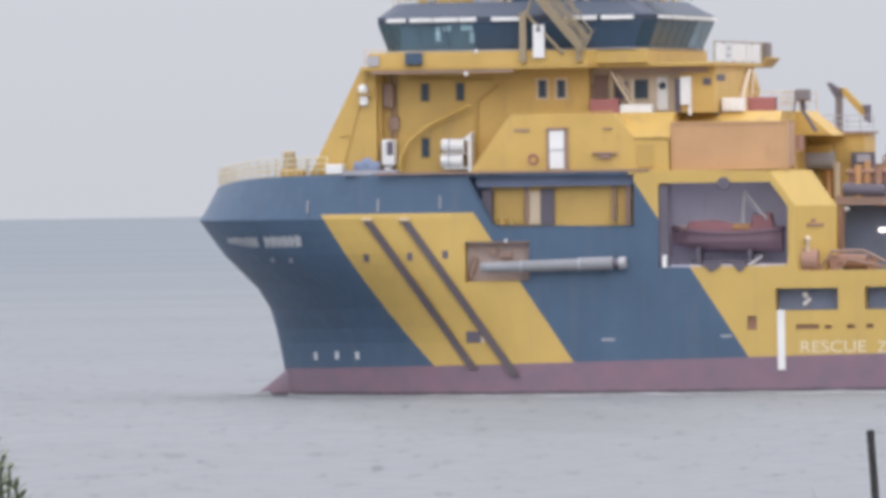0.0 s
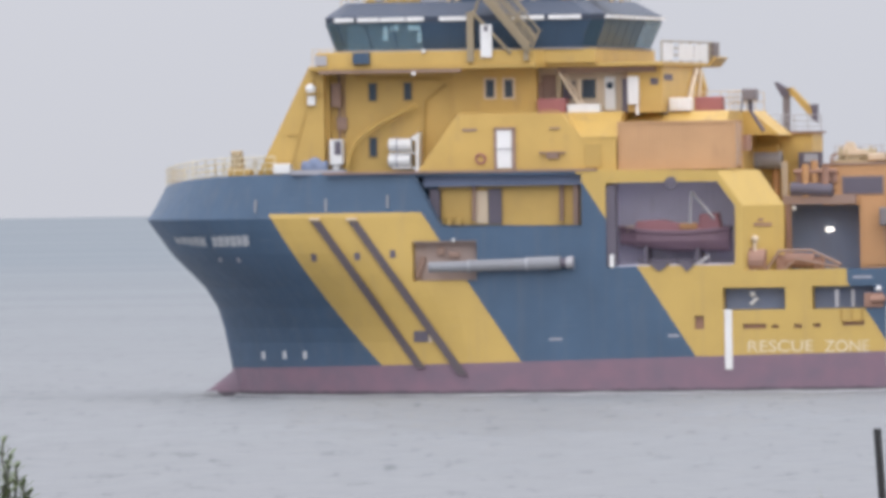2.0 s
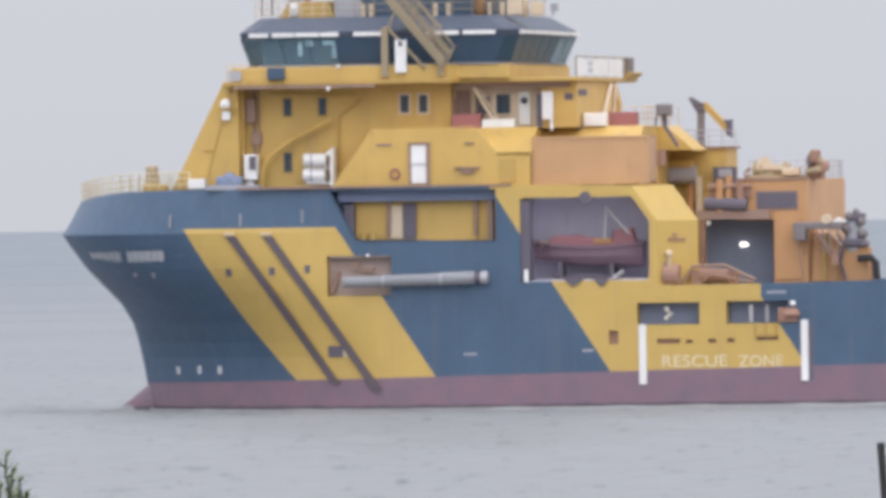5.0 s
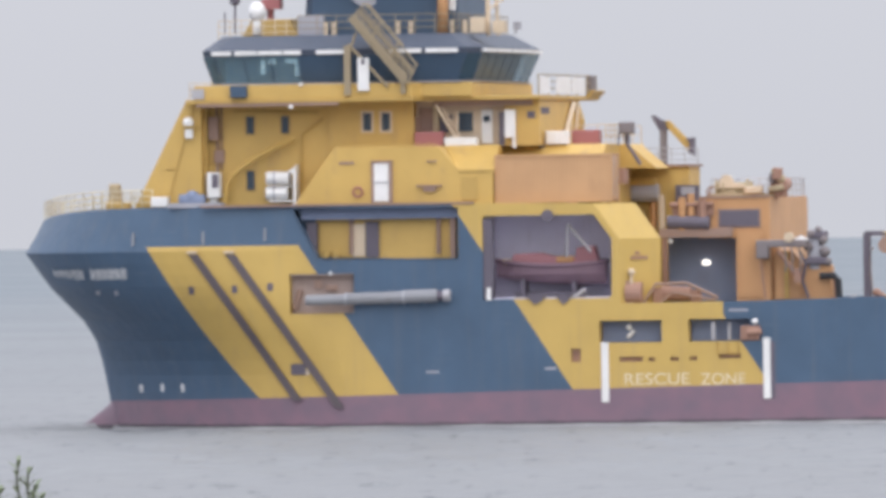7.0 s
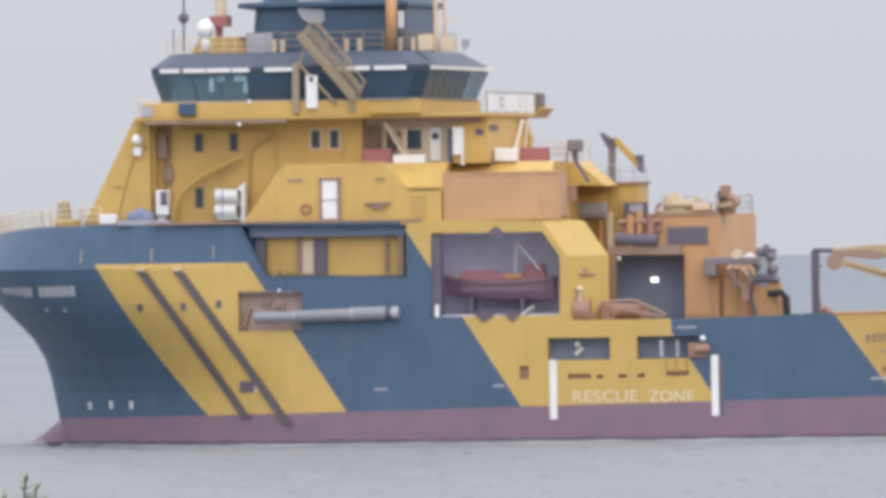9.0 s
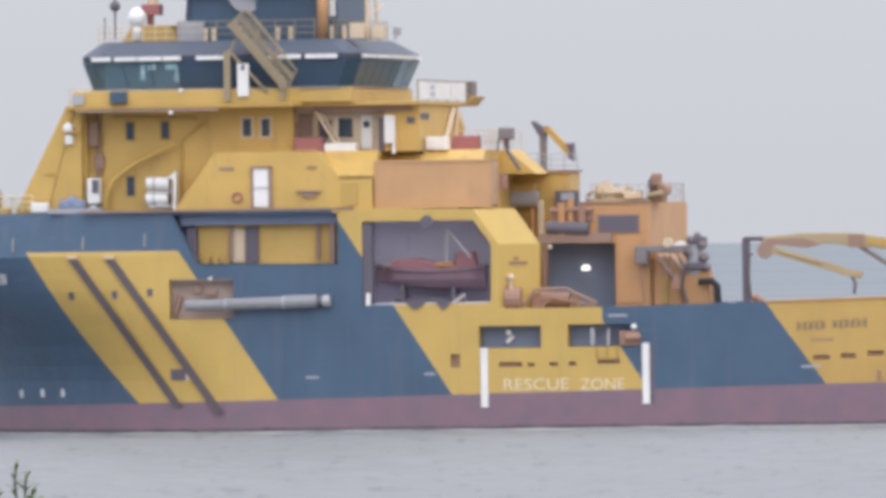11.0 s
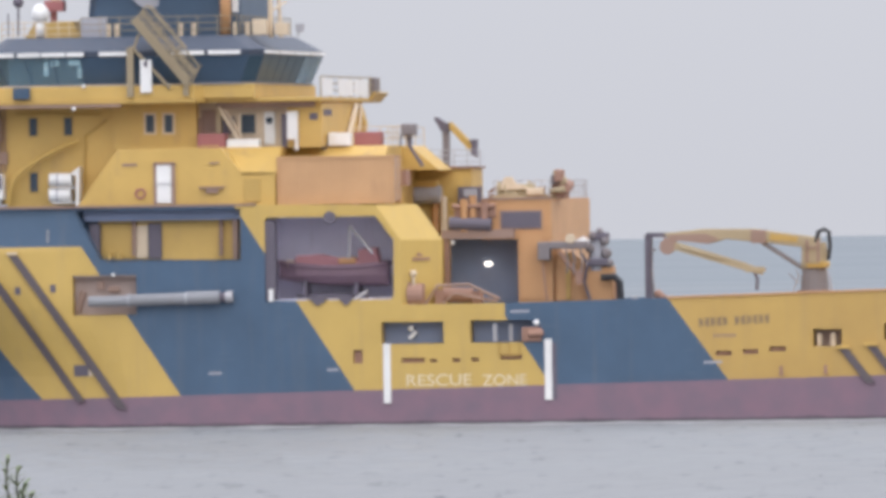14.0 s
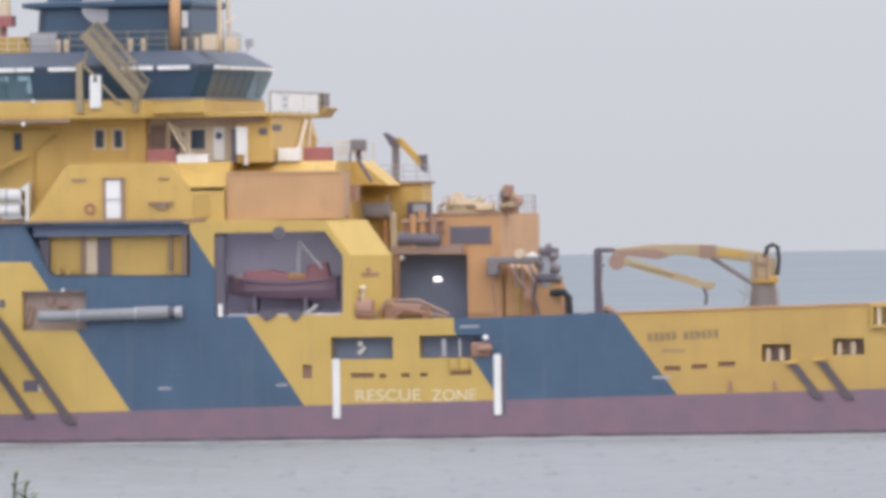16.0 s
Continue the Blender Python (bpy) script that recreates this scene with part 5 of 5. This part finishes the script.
def rescue_boat():
    top = tagged(new("rescue_boat"), "maroon and orange rescue boat stowed on a cradle", "boat")
    rings = []
    for i in range(13):
        s = i / 12
        x = -3.0 + 6.0 * s
        w = 1.05 * (1 - abs(2 * s - 1.06) ** 3 * 0.7) * (1 if s > 0.1 else 0.75)
        sheer = 0.25 * (2 * abs(s - 0.55)) ** 2
        rings.append([(x, -w, 1.05 + sheer), (x, -w * 0.95, 0.6), (x, -w * 0.5, 0.15 + 0.3 * (1 - s) ** 3), (x, 0, 0.0 + 0.45 * (1 - s) ** 3),
                      (x, w * 0.5, 0.15 + 0.3 * (1 - s) ** 3), (x, w * 0.95, 0.6), (x, w, 1.05 + sheer)])
    part("hull", Build().loft(rings), M_KEEL, top, "dull maroon boat hull", smooth=False)
    part("collar", Build().path([(r[0][0], r[0][1] - 0.02, r[0][2]) for r in rings], 0.12, 8), M_KEEL, top)
    part("collar", Build().path([(r[6][0], r[6][1] + 0.02, r[6][2]) for r in rings], 0.14, 8), M_DARK, top)
    part("console", Build().prism([(-2.2, 1.1), (-2.0, 1.7), (-0.6, 1.75), (0.2, 1.55), (1.3, 1.5), (1.5, 1.1)], -0.6, 0.6), M_BOAT, top, bevel=0.08)
    part("engine_cover", Build().box(0.35, 1.3, -0.7, -0.3, 1.2, 1.55), M_ORANGE, top, "orange-red engine cover", bevel=0.08)
    part("canopy", Build().prism([(1.3, 1.1), (1.4, 2.0), (2.4, 2.1), (2.6, 1.1)], -0.5, 0.5), M_BOAT, top, bevel=0.1)
    part("bow_cushion", Build().box(-2.6, -2.2, -0.5, 0.5, 1.1, 1.45), M_CREAM, top, bevel=0.1)
    part("lifting_frame", Build().tube((0.98, -0.95, 1.5), (1.05, -0.95, 3.25), 0.08).tube((1.05, -0.95, 3.25), (2.3, -0.95, 1.75), 0.08).tube((1.05, -0.95, 3.2), (1.05, 0, 3.2), 0.06), M_STEEL, top, "pale lifting frame")
    part("cradle", Build().box(-1.6, -1.4, -0.7, 0.7, -0.65, 0.35).box(1.2, 1.4, -0.7, 0.7, -0.65, 0.2).box(-2.0, 1.8, -0.15, 0.15, -0.65, -0.4), M_DARK, top)
    return top


def bow_wave():
    """Low foam thrown up at the stem, running aft as a thin wash along the side."""
    b, rings = Build(), []
    for i in range(150):
        s = i / 149
        u = -31.9 + 72 * s ** 1.6
        v = 11 - half_breadth(max(u, -29.2), 0.1) - 0.12
        h = 0.4 * math.exp(-((u + 30.0) / 0.8) ** 2) * (0.7 + 0.5 * noise.noise((u * 1.3, 0, 1))) + max(0.0, 0.01 + 0.07 * noise.noise((u * 0.5, 5, 1)))
        w = (0.35 + 0.3 * noise.noise((u * 0.7, 2, 1)))
        rings.append([(u, v + 0.3, -0.34), (u, v + 0.1, h - 0.12), (u, v - 0.1, h * 0.8 - 0.12), (u, v - w, -0.34)])
    n = Nodes("foam")
    mat = n.finish(n.mix(n.noise(3.0, 5), (0.25, 0.25, 0.26), (0.36, 0.36, 0.37)), 0.7)
    n.bump(n.noise(5, 5), 0.6, 0.08)
    ob = part("bow_wave", b.loft(rings), mat, None, smooth=True)
    return tagged(ob, "small foaming bow wave and wash along the ship", "bow wave")


for thing, offset in ((shipping_container(), (-5.94, 0.6, 11.8)), (rescue_boat(), (-3.15, 2.2, 7.36)), (bow_wave(), (0, 0, 0))):
    CARRIED.append(thing)
    OFFSETS[thing.name] = offset


# ---------------- shore plants and post ----------------
def fence_post():
    top = tagged(new("fence_post"), "thin dark weathered post leaning on the shore bank", "post")
    part("shaft", Build().tube((2.943, 100, 8.1), (2.8505, 100, 9.597), 0.03, 0.027, 10), M_BLACK, top)
    part("cap", Build().tube((2.8515, 100, 9.58), (2.8495, 100, 9.612), 0.031, 0.025, 10), M_BLACK, top)


fence_post()
M_LEAF = leafy("green_leaf", (0.12, 0.16, 0.075), (0.25, 0.28, 0.15))
M_DRY = leafy("pale_grass", (0.3, 0.31, 0.19), (0.2, 0.24, 0.11))


def blade(b, root, lean, bend, length, width, steps=6):
    """A tapered, arching leaf blade with a folded midrib."""
    side = Vector((-lean.y, lean.x, 0)).normalized()
    if side.length < 0.1:
        side = Vector((1, 0, 0))
    p, d = Vector(root), (Vector((0, 0, 1)) + lean).normalized()
    rows = []
    for i in range(steps + 1):
        s = i / steps
        w = width * (0.5 + 1.2 * s) * (1 - s) ** 0.7 + 0.0006
        rows.append((p - side * w, p + Vector((0, 0, -0.25 * w)), p + side * w))
        p = p + d * (length / steps)
        d = (d + lean.normalized() * bend / steps - Vector((0, 0, bend * 0.35 / steps))).normalized()
    k = len(b.verts)
    for r in rows:
        b.verts += [tuple(q) for q in r]
    for i in range(steps):
        a = k + 3 * i
        b.faces += [(a, a + 1, a + 4, a + 3), (a + 1, a + 2, a + 5, a + 4)]


def shrub(x, y, ground, height, spread, count, material, seed, label, category, name):
    rnd = random.Random(seed)
    top = tagged(new(name), label, category, "shore plants")
    top.location = (x, y, ground)
    for k in range(3):
        b = Build()
        for _ in range(count // 3):
            a, r = rnd.uniform(0, 6.283), rnd.uniform(0, 1) ** 0.7
            root = (r * spread * math.cos(a), r * spread * math.sin(a), 0)
            lean = Vector((math.cos(a), math.sin(a), 0)) * rnd.uniform(0.1, 0.6)
            blade(b, root, lean, rnd.uniform(0.1, 0.9), height * rnd.uniform(0.68, 1.0) * (1 - 0.25 * r), rnd.uniform(0.014, 0.03))
        part("foliage", b, material, top)
    return top


M_STEM = leafy("dull_stem", (0.08, 0.085, 0.07), (0.12, 0.12, 0.1))


def leafy_plant(x, y, ground, tips, leaf, seed, label):
    """Woody stems that curve up from one root, with broad leaves set along them."""
    rnd = random.Random(seed)
    top = tagged(new("leafy_plant"), label, "plant", "shore plants")
    top.location = (x, y, ground)
    for tx, tz, sway in tips:
        end = Vector((tx - x, rnd.uniform(-0.1, 0.1), tz - ground))
        root = Vector((rnd.uniform(-0.05, 0.05), rnd.uniform(-0.05, 0.05), 0))
        points = [root.lerp(end, q / 9) + Vector((sway * math.sin(math.pi * q / 9) + 0.015 * math.sin(q * 2.1 + seed), 0, 0)) for q in range(10)]
        b = Build()
        for q, (p, r) in enumerate(zip(points, points[1:])):
            b.tube(p, r, 0.017 - 0.0011 * q, 0.016 - 0.0011 * q, 7)
        stem = part("stem", b, M_STEM, top)
        leaves = Build()
        for q in range(46):
            s = (q + rnd.uniform(0, 1)) / 46 * 0.78 + 0.22
            k = min(8, int(s * 9))
            p = points[k].lerp(points[k + 1], s * 9 - k)
            ang = q * 2.4 + rnd.uniform(-0.4, 0.4)
            lean = Vector((math.cos(ang), math.sin(ang), 0)) * rnd.uniform(0.5, 1.5)
            blade(leaves, p, lean, rnd.uniform(0.3, 1.3), leaf * rnd.uniform(0.6, 1.1) * (1.25 - 0.65 * s), leaf * 0.11 * rnd.uniform(0.7, 1.2), 5)
        part("foliage", leaves, M_LEAF, stem)
    return top


leafy_plant(-3.12, 100, 8.4, [(-3.085, 9.69, 0.05), (-3.025, 9.62, 0.09), (-3.21, 9.5, -0.06), (-3.24, 9.56, 0.0), (-3.15, 9.42, 0.03)], 0.17, 7, "leafy shore plant with dark curved stems")
leafy_plant(-2.98, 100.3, 8.38, [(-2.985, 9.52, -0.04), (-2.94, 9.45, 0.02), (-2.90, 9.34, 0.05), (-2.855, 9.26, 0.04), (-3.01, 9.36, -0.03)], 0.18, 9, "low bushy green plant on the shore bank")
shrub(2.66, 100.2, 8.38, 0.93, 0.16, 210, M_DRY, 11, "tuft of pale green grass beside the post", "plant", "grass_tuft")


# ---------------- what moves ----------------
SHIP_START, COURSE, SPEED, TURN = (18.033, 799.018), -10.0, 1.6158, 0.0881


def motions():
    """The ship goes ahead on a steady course, swinging slowly; all that it carries goes with it."""
    rad = radians(COURSE)
    for thing in CARRIED:
        rows = []
        for i in range(17):
            x = SHIP_START[0] - SPEED * i * math.cos(rad)
            y = SHIP_START[1] - SPEED * i * math.sin(rad)
            rows.append((float(i), pose(x, y, 0, 0, 0, COURSE + TURN * (i - 8)) @ Matrix.Translation(OFFSETS.get(thing.name, (0, 0, 0)))))
        walk(thing, rows)
    walk(WATER, [(float(t), pose(0.12 * t, -0.35 * t, 0)) for t in range(0, 17, 4)])


motions()
